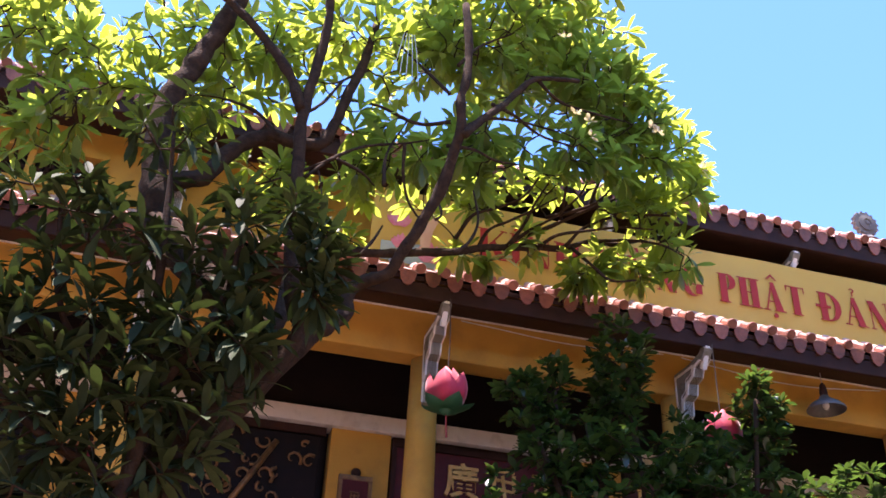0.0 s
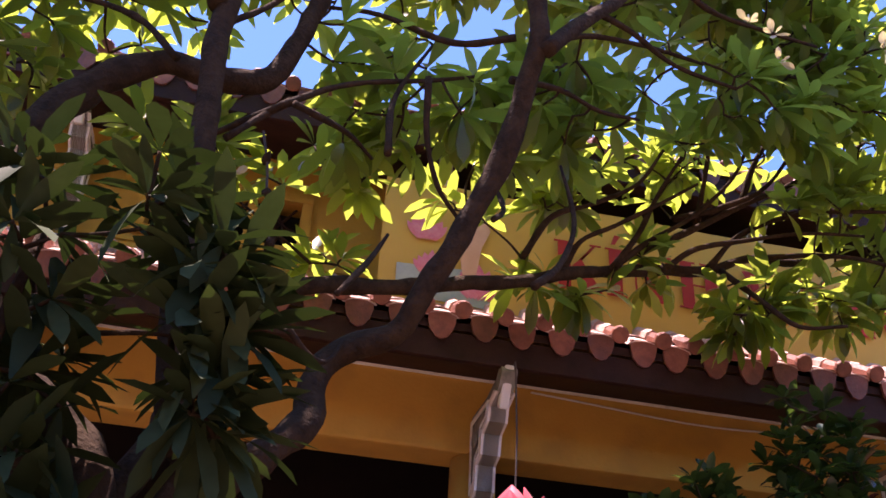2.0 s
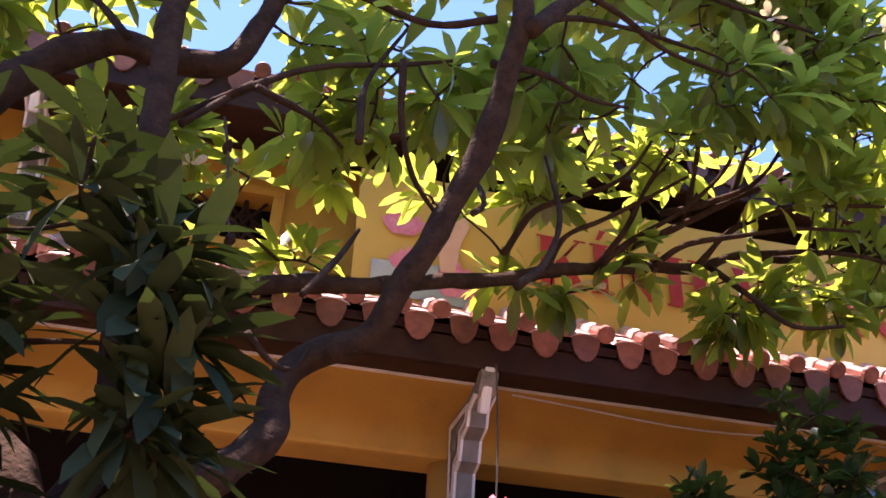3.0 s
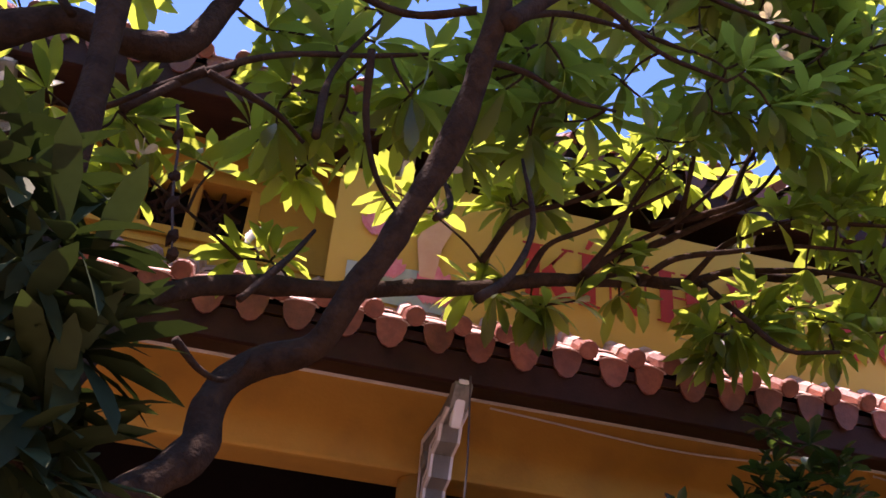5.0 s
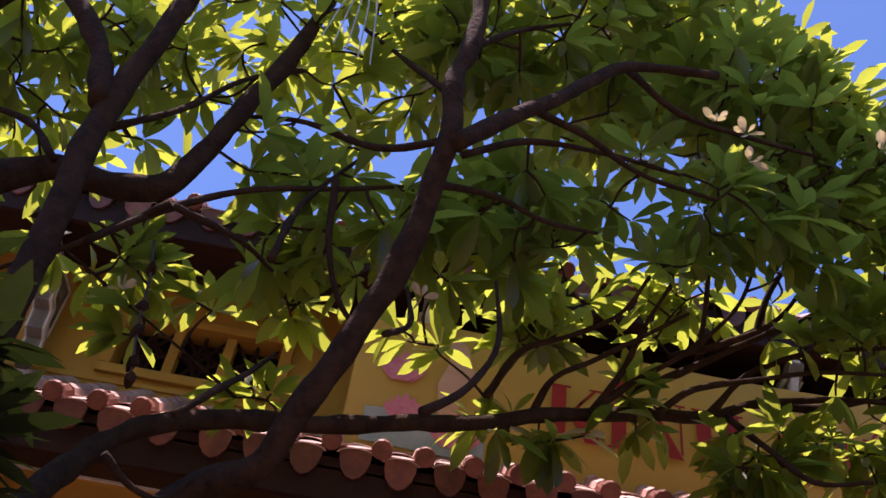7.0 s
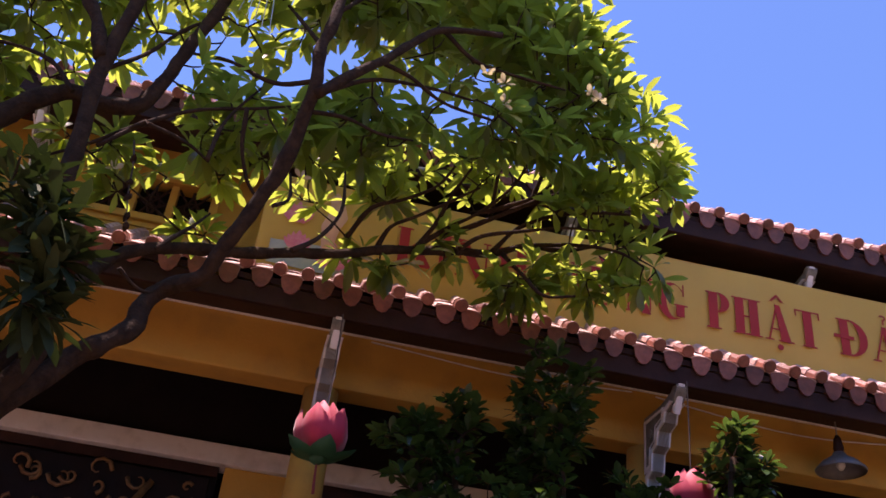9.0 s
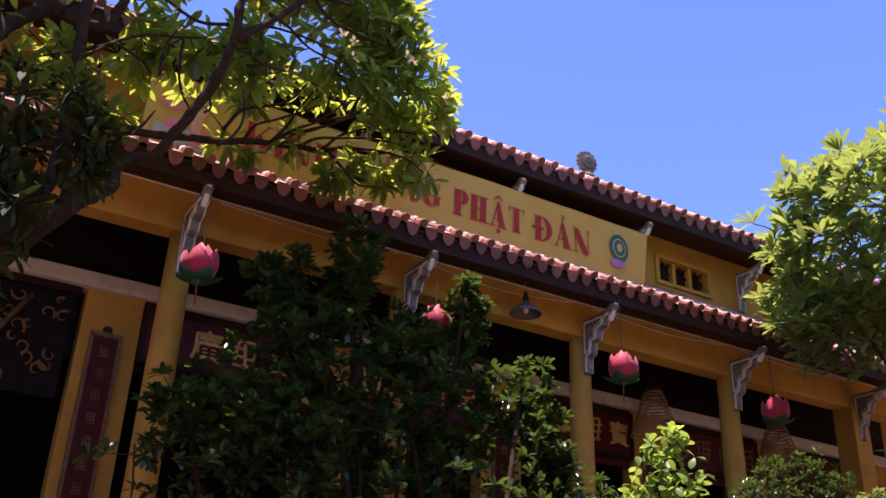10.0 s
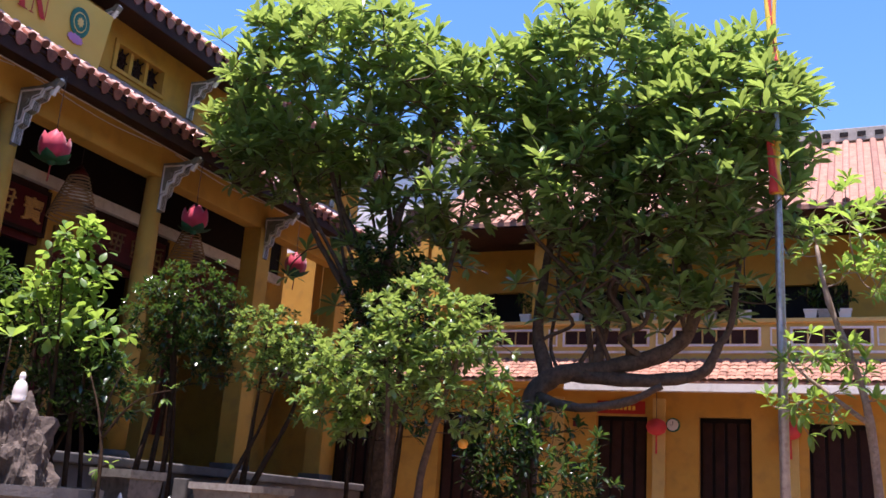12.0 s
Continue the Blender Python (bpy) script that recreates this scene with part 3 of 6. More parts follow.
def lattice_window(x, i):
    w = thing("window_%d" % i, "ochre framed window with dark cast lattice panes", "window", pose(x, 0.76, 0), kind="structure")
    h = WW / 2
    fr = bmesh.new()
    for lo, hi in (((-h - 0.07, -0.035, WZ1), (h + 0.07, 0.0, WZ1 + 0.06)), ((-h - 0.07, -0.035, WZ0 - 0.06), (h + 0.07, 0.0, WZ0)),
                   ((-h - 0.07, -0.035, WZ0), (-h, 0.0, WZ1)), ((h, -0.035, WZ0), (h + 0.07, 0.0, WZ1))):
        box(fr, lo, hi, 0.006)
    part("window_frame", fr, YELLOW, w)
    for a in (-h / 3, h / 3):
        part("mullion", boxed((a - 0.03, 0.01, WZ0), (a + 0.03, 0.1, WZ1), 0.005), YELLOW, w)
    # The dark behind the panes is painted as a near-black sheet.
    part("backing", boxed((-h, 0.14, WZ0), (h, 0.18, WZ1)), BLACK_AND_SHADE, w, "near-black sheet for the dark behind the lattice")
    cz, pw, ph = (WZ0 + WZ1) / 2, WW / 3 - 0.06, WZ1 - WZ0
    for k in (-1, 0, 1):
        pieces = []
        cx = k * WW / 3
        for s in (-1, 1):
            for q in (-1, 1):
                pts = [Vector((cx + s * pw * 0.5 * math.cos(a) , 0.06, cz + q * ph * 0.5 * math.sin(a))) * 1.0 for a in np.linspace(0.0, 1.57, 6)]
                pts = [Vector((cx + s * pw * 0.5 - (p.x - cx) , 0.06, cz + q * ph * 0.5 - (p.z - cz))) for p in pts]
                pieces.append(tube(pts, 0.013, 0.013, 4))
            pieces.append(tube([Vector((cx - pw / 2, 0.06, cz - s * ph / 2)), Vector((cx + pw / 2, 0.06, cz + s * ph / 2))], 0.011, 0.011, 4))
        ring = [Vector((cx + 0.055 * math.cos(a), 0.06, cz + 0.055 * math.sin(a))) for a in np.linspace(0, 6.28, 13)]
        pieces.append(tube(ring, 0.012, 0.012, 4))
        v, f = joined(pieces)
        part("lattice", mesh_from(v, f, DARK_WOOD), parent=w, label="cast lattice pane")


for i, x in enumerate(WINDOWS):
    lattice_window(x, i + 1)
for x in (-4.6, -2.5, -0.35, 1.75, 3.88, 5.95, 8.07, 10.15, 12.25):
    bracket(x, 0.20, 6.93, 0.80, CARVED, "white-tipped carved bracket under the main eave", "upper brackets")

# round ornament on the main roof
orn = thing("roof_ornament", "grey scalloped round ornament on the main roof", "ornament", pose(5.22, 0.60, 7.62))
v, f = lathe([(0.10, 0.0), (0.12, 0.03), (0.05, 0.10), (0.06, 0.13)], 12)
part("foot", mesh_from(v, f, STONE), parent=orn)
o = [(0.155 * (1 + 0.09 * math.cos(14 * a)) * math.cos(a), 0.27 + 0.155 * (1 + 0.09 * math.cos(14 * a)) * math.sin(a)) for a in np.linspace(0, 6.2832, 85)[:-1]]
v, f = prism(o, 0.06)
part("disc", mesh_from(moved((v, f), Matrix.Translation((0, -0.03, 0)))[0], f, STONE), parent=orn)
v, f = lathe([(0.10, 0.0), (0.11, 0.02), (0.05, 0.03), (0.04, 0.015), (0.02, 0.03)], 20)
part("boss", mesh_from(moved((v, f), pose(0, -0.03, 0.27, 90, 0, 0))[0], f, STONE), parent=orn)

# ---------------------------------------------------------------- banner
BX0, BX1, BZ0, BZ1 = -0.70, 5.92, 5.98, 6.82
banner = thing("banner", "yellow cloth banner with red festival lettering", "banner", pose(0, 0.24, 0))
verts, faces = [], []
NX, NZ = 60, 8
for j in range(NZ + 1):
    for i in range(NX + 1):
        x, z = BX0 + (BX1 - BX0) * i / NX, BZ0 + (BZ1 - BZ0) * j / NZ
        if i == NX:
            x -= 0.12 * (1 - j / NZ)
        verts.append((x, 0.008 * noise.noise(Vector((x * 1.3, z * 2, 0))), z + (0.004 * math.sin(i * 0.55) if j == NZ else 0)))
for j in range(NZ):
    for i in range(NX):
        a = j * (NX + 1) + i
        faces.append((a, a + 1, a + NX + 2, a + NX + 1))
k = len(verts)
verts += [(x, y + 0.006, z) for x, y, z in verts]
faces += [tuple(reversed([i + k for i in q])) for q in faces]
part("cloth", mesh_from(verts, faces, BANNER, True), parent=banner)
WIDE = {"K": 0.265, "Í": 0.105, "N": 0.25, "H": 0.25, "M": 0.31, "Ừ": 0.27, "G": 0.24, "P": 0.205, "Ậ": 0.26, "T": 0.225, "D": 0.25, "Ả": 0.26}
CAP, BASE = 0.335, 6.225
FAT, HAIR = 0.078, 0.012


def rect(x0, z0, x1, z1):
    return [(x0, z0), (x1, z0), (x1, z1), (x0, z1)]


def stem(x, t, z0=0.0, z1=CAP):
    """An upright with hairline feet."""
    r = [rect(x, z0, x + t, z1)]
    for z, want in ((0.0, z0 == 0.0), (CAP - HAIR, z1 == CAP)):
        if want:
            r.append(rect(x - 0.024, z, x + t + 0.024, z + HAIR))
    return r


def bowl(cx, cz, rx, rz, ix, irx, irz, a0, a1, n=14):
    """A swelling curve between an outer ellipse and a shifted inner one."""
    r = []
    for i in range(n):
        a, c = radians(a0 + (a1 - a0) * i / n), radians(a0 + (a1 - a0) * (i + 1) / n)
        r.append([(cx + rx * math.cos(a), cz + rz * math.sin(a)), (cx + rx * math.cos(c), cz + rz * math.sin(c)), (ix + irx * math.cos(c), cz + irz * math.sin(c)), (ix + irx * math.cos(a), cz + irz * math.sin(a))])
    return r


def glyph(q, w):
    """The strokes of one high-contrast serif capital of width w."""
    t, e, top = FAT, HAIR, CAP
    if q == "N":
        return stem(0.028, e) + [[(0.0, top), (t, top), (w - 0.028, 0), (w - 0.028 - t, 0)]] + stem(w - 0.04, e, 0.03)
    if q == "H":
        return stem(0.02, t) + stem(w - 0.02 - t, t) + [rect(0.02 + t, top / 2 - 0.006, w - 0.02 - t, top / 2 + 0.006)]
    if q == "K":
        return stem(0.02, t) + [[(0.02 + t, top * 0.36), (0.02 + t, top * 0.43), (w - 0.025, top), (w - 0.045, top)], [(0.03 + t, top * 0.50), (0.085 + t, top * 0.66), (w, 0), (w - t - 0.01, 0)], rect(w - 0.07, top - e, w, top)]
    if q == "Í":
        return stem(0.018, t) + [[(0.035, top + 0.03), (0.06, top + 0.03), (0.10, top + 0.10), (0.06, top + 0.10)]]
    if q == "M":
        return stem(0.028, e) + [[(0.005, top), (t, top), (w * 0.5 + 0.02, 0), (w * 0.5 - 0.025, 0)], [(w * 0.5, 0), (w * 0.5 + 0.016, 0), (w - t - 0.005, top), (w - t - 0.022, top)]] + stem(w - t - 0.022, t)
    if q == "Ừ":
        xl, xr = 0.02, w - 0.075
        mid, rx = (xl + xr + e) / 2, (xr + e - xl) / 2
        return stem(xl, t, top * 0.28) + stem(xr, e, top * 0.28) + bowl(mid, top * 0.28, rx, top * 0.28 + 0.005, mid + (t - e) / 2, rx - (t + e) / 2, top * 0.28 - 0.016, 180, 360) + [
            [(w - 0.065, top - 0.012), (w - 0.04, top), (w - 0.005, top + 0.045), (w - 0.03, top + 0.045)], [(w * 0.28, top + 0.10), (w * 0.44, top + 0.10), (w * 0.54, top + 0.03), (w * 0.45, top + 0.03)]]
    if q == "T":
        return stem(w / 2 - t / 2, t) + [rect(0, top - e, w, top), rect(0.0, top - 0.065, 0.012, top), rect(w - 0.012, top - 0.065, w, top)]
    if q in "PD":
        cz, rz = (top * 0.73, top * 0.27) if q == "P" else (top / 2, top / 2)
        x = 0.02 + t
        return stem(0.02, t) + bowl(x, cz, w - x, rz, x, w - x - t * 0.93, rz - e, -90, 90)
    if q in "ẬẢ":
        r = [[(0.028, 0), (0.042, 0), (w * 0.5 + 0.006, top), (w * 0.5 - 0.010, top)], [(w - 0.025 - t * 1.08, 0), (w - 0.025, 0), (w * 0.5 + 0.022, top), (w * 0.5 - 0.022, top)],
             rect(w * 0.26, top * 0.30, w * 0.66, top * 0.30 + e), rect(0.0, 0, 0.075, e), rect(w - t - 0.055, 0, w, e)]
        if q == "Ậ":
            r += [[(w * 0.24, top + 0.03), (w * 0.34, top + 0.03), (w * 0.52, top + 0.075), (w * 0.5, top + 0.10)], [(w * 0.76, top + 0.03), (w * 0.66, top + 0.03), (w * 0.48, top + 0.075), (w * 0.5, top + 0.10)],
                  [(w * 0.5 + 0.026 * math.cos(k * 0.524), -0.055 + 0.026 * math.sin(k * 0.524)) for k in range(12)]]
        else:
            r += bowl(w * 0.5, top + 0.085, 0.034, 0.028, w * 0.5, 0.018, 0.014, -60, 150, 8) + [rect(w * 0.5 - 0.006, top + 0.02, w * 0.5 + 0.008, top + 0.065)]
        return r
    r = bowl(w / 2, top / 2, w / 2, top / 2 + 0.004, w / 2 + 0.03, w / 2 - 0.042, top / 2 - 0.012, 42, 318, 22)
    return r + [rect(w - 0.016 - t * 0.9, 0.03, w - 0.016, top * 0.42), rect(w - 0.05 - t, top * 0.42 - e, w + 0.01, top * 0.42), rect(w - 0.03, top * 0.66, w - 0.018, top * 0.98)]


for body, x, w in (("KÍNH", 0.34, 1.06), ("MỪNG", 1.56, 1.16), ("PHẬT", 2.90, 1.00), ("DẢN", 4.06, 0.86)):
    squeeze = w / (sum(WIDE[q] for q in body) + 0.03 * (len(body) - 1))
    for q in body:
        lw = WIDE[q] * squeeze
        pieces = [moved(prism(o, 0.003), Matrix.Translation((0, -0.0004 * k, 0))) for k, o in enumerate(glyph(q, lw))]
        v, f = joined(pieces)
        part("letter", mesh_from(v, f, RED_PAINT), parent=banner, label="red printed capital letter", at=pose(x, -0.022, BASE))
        x += lw + 0.03 * squeeze
flat_bar = part("lettering", boxed((4.02, -0.026, 6.375), (4.20, -0.022, 6.405)), RED_PAINT, banner, "crossbar of the printed letter")


def flat(parent, name, outline, mat, y, label=""):
    v, f = prism(outline, 0.003)
    part(name, mesh_from(moved((v, f), Matrix.Translation((0, y, 0)))[0], f, mat), parent=parent, label=label)


def ring_outline(cx, cz, r, n=28, wob=0.0, k=10, sq=1.0):
    return [(cx + r * (1 + wob * math.cos(k * a)) * math.cos(a), cz + sq * r * (1 + wob * math.cos(k * a)) * math.sin(a)) for a in [2 * math.pi * i / n for i in range(n)]]


flat(banner, "emblem", ring_outline(5.40, 6.47, 0.155, 36, 0, 1, 1.25), TEAL, -0.016, "round teal emblem")
flat(banner, "emblem_ring", ring_outline(5.40, 6.47, 0.105, 36, 0, 1, 1.25), PALE_YELLOW, -0.020, "pale ring of the emblem")
flat(banner, "emblem_disc", ring_outline(5.40, 6.47, 0.092, 36, 0, 1, 1.25), TEAL, -0.024)
flat(banner, "emblem_wheel", ring_outline(5.40, 6.47, 0.045, 32, 0.2, 8, 1.25), PALE_YELLOW, -0.028)
flat(banner, "emblem_lotus", ring_outline(5.37, 6.24, 0.12, 40, 0.15, 11, 0.5), LILAC, -0.020, "lilac lotus foot of the emblem")


def petal_outline(cx, cz, w, h, lean):
    return [(cx + w * math.sin(math.pi * t) * (0.5 if s > 0 else -0.5) * (1 if 1 else 0) + lean * h * t * t, cz + h * t) for s, ts in ((1, np.linspace(0, 1, 8)), (-1, np.linspace(1, 0, 8)[1:-1])) for t in ts]


flat(banner, "picture_ground", [(-0.60, 6.02), (0.03, 6.00), (0.03, 6.16), (-0.2, 6.24), (-0.60, 6.22)], GREY_PRINT, -0.014, "grey-green printed ground")
for cx, cz, n, s in ((-0.44, 6.40, 7, 1.0), (-0.40, 6.16, 7, 0.9), (-0.12, 6.05, 7, 1.2)):
    for i in range(n):
        t = (i - (n - 1) / 2) / n
        flat(banner, "printed_petal", petal_outline(cx + t * 0.12 * s, cz, 0.075 * s, 0.2 * s * (1 - abs(t)), t * 1.4), ROSE, -0.018 - 0.002 * (i % 3), "pink printed lotus petal")
flat(banner, "printed_shape", [(-0.22, 6.2), (-0.14, 6.2), (-0.11, 6.4), (-0.06, 6.52), (-0.11, 6.68), (-0.17, 6.74), (-0.22, 6.68), (-0.20, 6.56), (-0.25, 6.42)], SKIN_TONE, -0.026, "tan printed upright shape")


# ---------------------------------------------------------------- porch things
def lotus_lantern(x, y, z, turn):
    """A cloth lotus: two rings of pink petals over a ring of green ones, hung by a cord, with a tassel."""
    t = thing("lotus_lantern", "pink cloth lotus lantern with green sepals", "lantern", pose(x, y, z, 0, 0, turn), "lotus lanterns")

    def petal(line, half, hollow):
        """A pointed, hollowed petal along a line of (radius, height) pairs; half: its half-width."""
        verts, faces = [], []
        n = len(line) - 1
        for j, (r, z) in enumerate(line):
            q = j / n
            w = half * max(0.03, math.sin(math.pi * (0.16 + 0.84 * q)) ** 0.75)
            for i in (-1, -0.5, 0, 0.5, 1):
                verts.append((w * i, r - hollow * w * i * i, z + 0.25 * hollow * w * i * i))
        for j in range(n):
            for i in range(4):
                q = j * 5 + i
                faces.append((q, q + 1, q + 6, q + 5))
        k = len(verts)
        verts += [(p[0] * 0.97, p[1] - 0.004, p[2] + 0.002) for p in verts]
        faces += [tuple(reversed([i + k for i in q])) for q in faces]
        return verts, faces

    inner = petal([(0.03, -0.02), (0.10, 0.03), (0.135, 0.10), (0.13, 0.18), (0.10, 0.26), (0.05, 0.33)], 0.105, 0.55)
    outer = petal([(0.04, -0.04), (0.12, -0.01), (0.17, 0.05), (0.185, 0.12), (0.18, 0.19), (0.155, 0.27)], 0.112, 0.6)
    sepal = petal([(0.03, -0.05), (0.10, -0.05), (0.16, -0.03), (0.205, -0.005), (0.24, 0.035)], 0.085, 0.35)
    meshes = [mesh_from(*p, m, True) for p, m in ((inner, PINK), (outer, PINK), (sepal, GREEN_CLOTH))]
    for me, n, off, name in ((meshes[0], 4, 45, "inner_petal"), (meshes[1], 5, 0, "petal"), (meshes[2], 5, 36, "sepal")):
        for i in range(n):
            part(name, me, parent=t, at=pose(0, 0, -0.14, 0, 0, off + 360 * i / n), label="green cloth sepal" if name == "sepal" else "")
    v, f = lathe([(0.02, -0.23), (0.05, -0.21), (0.06, -0.18), (0.03, -0.16)], 12)
    part("base", mesh_from(v, f, GREEN_CLOTH, True), parent=t)
    v, f = tube([Vector((0, 0, 0.1)), Vector((0.01, 0, 0.45)), Vector((0, 0, 0.86))], 0.005, 0.005, 5)
    part("cord", mesh_from(v, f, ROPE), parent=t, label="dark hanging cord")
    v, f = tube([Vector((0, 0, -0.18)), Vector((0.004, 0, -0.30)), Vector((0.012, 0, -0.42))], 0.006, 0.011, 6)
    part("tassel", mesh_from(v, f, CORD), parent=t, label="red tassel")
    return t


first = lotus_lantern(0.02, -0.05, 4.70, 10)
for i in (1, 2, 3, 4):
    copy_thing(first, pose(i * BAY + 0.02, -0.05, 4.70 + 0.03 * ((i * 7) % 3 - 1), 0, 0, 10 + 37 * i))


def shade_lamp(x, y, z):
    t = thing("hanging_lamp", "grey enamel shade lamp hung from the soffit", "lamp", pose(x, y, z))
    v, f = lathe([(0.185, -0.10), (0.19, -0.085), (0.14, -0.03), (0.06, 0.02), (0.045, 0.05)], 28, False)
    part("shade", mesh_from(v, f, ENAMEL, True), parent=t)
    v, f = lathe([(0.035, 0.05), (0.04, 0.09), (0.03, 0.16), (0.015, 0.19)], 14)
    part("socket", mesh_from(v, f, DARK_WOOD, True), parent=t)
    v, f = lathe([(0.015, -0.09), (0.035, -0.06), (0.03, -0.02), (0.015, 0.03)], 12)
    part("bulb", mesh_from(v, f, PORCELAIN, True), parent=t)
    v, f = tube([Vector((0, 0, 0.18)), Vector((0, 0, 0.34))], 0.006, 0.006, 5)
    part("rod", mesh_from(v, f, METAL), parent=t)


shade_lamp(3.98, 0.30, 5.34)


def incense_coil(x, y, z, r, h, group="incense coils"):
    t = thing("incense_coil", "brown cone-shaped hanging incense coil", "incense coil", pose(x, y, z), group)
    turns = 13
    pts = []
    for i in range(turns * 14 + 1):
        a = 2 * math.pi * i / 14
        s = i / (turns * 14)
        rr = r * (1 - 0.62 * s)
        pts.append(Vector((rr * math.cos(a), rr * math.sin(a), h * s)))
    v, f = tube(pts, 0.011, 0.011, 5)
    part("coil", mesh_from(v, f, COIL, True), parent=t)
    v, f = lathe([(r * 0.38, 0.0), (r * 0.30, 0.06), (0.02, 0.16)], 14)
    part("cap", mesh_from(moved((v, f), Matrix.Translation((0, 0, h)))[0], f, LACQUER, True), parent=t)
    v, f = tube([Vector((0, 0, h + 0.1)), Vector((0, 0, 5.9 - z))], 0.004, 0.004, 4)
    part("cord", mesh_from(v, f, ROPE), parent=t)


incense_coil(6.92, 1.40, 4.50, 0.34, 0.62)
incense_coil(9.35, 1.40, 4.45, 0.34, 0.62)


def strokes(parent, cx, cz, size, y, rng, mat):
    """Gilded strokes where a carved sign cannot be read: plain bars of its size."""
    for i in range(7):
        if i < 4:
            w, h = size * rng.uniform(0.55, 0.95), size * 0.085
            x, z = cx + rng.uniform(-0.06, 0.06) * size, cz + size * (0.42 - 0.27 * i)
        else:
            w, h = size * 0.10, size * rng.uniform(0.4, 0.9)
            x, z = cx + size * (i - 5) * 0.30, cz + size * rng.uniform(-0.1, 0.1)
        m = pose(x, y, z, 0, rng.uniform(-9, 9), 0)
        part("stroke", boxed((-w / 2, 0, -h / 2), (w / 2, 0.02, h / 2), 0.006), mat, parent, at=m)


rng_sign = random.Random(3)


def carved_sign(parent, body, cx, cz, size, y, mat):
    me = text_mesh(body, size * 0.73, mat, 0.006, 0.012)
    xs, zs = [q.co.x for q in me.vertices], [q.co.y for q in me.vertices]
    part("character", me, parent=parent, at=pose(cx - (min(xs) + max(xs)) / 2, y, cz - (min(zs) + max(zs)) / 2, 90, 0, 0), label="gilded carved character")


def sign_board(x0, x1, z0, z1, y, n, label, ground_mat, gild, size, read=()):
    t = thing("name_board", label, "sign board", pose((x0 + x1) / 2, y, z0))
    w, h = x1 - x0, z1 - z0
    part("board", boxed((-w / 2, 0, 0), (w / 2, 0.04, h), 0.008), ground_mat, t)
    fr = bmesh.new()
    for lo, hi in (((-w / 2 - 0.05, -0.02, h), (w / 2 + 0.05, 0.05, h + 0.06)), ((-w / 2 - 0.05, -0.02, -0.06), (w / 2 + 0.05, 0.05, 0)),
                   ((-w / 2 - 0.05, -0.02, 0), (-w / 2, 0.05, h)), ((w / 2, -0.02, 0), (w / 2 + 0.05, 0.05, h))):
        box(fr, lo, hi, 0.008)
    part("frame", fr, DARK_WOOD, t)
    for i in range(n):
        if i < len(read) and read[i]:
            carved_sign(t, read[i], -w / 2 + w * (i + 0.5) / n, h / 2, size * 1.05, -0.018, gild)
        else:
            strokes(t, -w / 2 + w * (i + 0.5) / n, h / 2, size, -0.022, rng_sign, gild)
    return t


sign_board(0.06, 1.90, 4.36, 4.90, 1.98, 4, "dark lacquer name board with large gilded characters", LACQUER, GOLD, 0.36, ("", "廣"))
sign_board(5.14, 6.98, 4.36, 4.90, 1.98, 4, "dark red name board with gilded characters", LACQUER, GOLD, 0.34, ("嚴", "莊", "", "寶"))
sign_board(2.62, 4.44, 4.36, 4.90, 1.98, 4, "red lacquer name board with gilded characters", LACQUER, GOLD, 0.34)
sign_board(7.70, 9.50, 4.36, 4.90, 1.98, 4, "dark red name board with dull gilded characters", LACQUER, DULL_GOLD, 0.34)


def scroll_board(x, z0, z1, w=0.30):
    t = thing("couplet_board", "narrow dark red lacquer couplet board on the ochre pier", "couplet board", pose(x, 1.955, z0), "couplet boards")
    h = z1 - z0
    part("board", boxed((-w / 2, 0, 0), (w / 2, 0.035, h), 0.006), LACQUER, t)
    fr = bmesh.new()
    for lo, hi in (((-w / 2 - 0.02, -0.012, h - 0.03), (w / 2 + 0.02, 0.035, h + 0.02)), ((-w / 2 - 0.02, -0.012, 0), (-w / 2 + 0.02, 0.035, h - 0.03)), ((w / 2 - 0.02, -0.012, 0), (w / 2 + 0.02, 0.035, h - 0.03))):
        box(fr, lo, hi, 0.005)
    part("frame", fr, DULL_GOLD, t)
    v, f = lathe([(0.05, -0.02), (0.05, 0.0), (0.02, 0.02)], 12)
    part("finial", mesh_from(moved((v, f), pose(0, 0.01, h + 0.05, 90, 0, 0))[0], f, DARK_WOOD), parent=t)
    for i in range(9):
        strokes(t, 0, h - 0.2 - 0.24 * i, 0.12, -0.014, rng_sign, DULL_GOLD)


for x in (-2.9, -0.34, 2.24, 4.79, 7.34, 9.89):
    scroll_board(x, 1.9, 4.52)


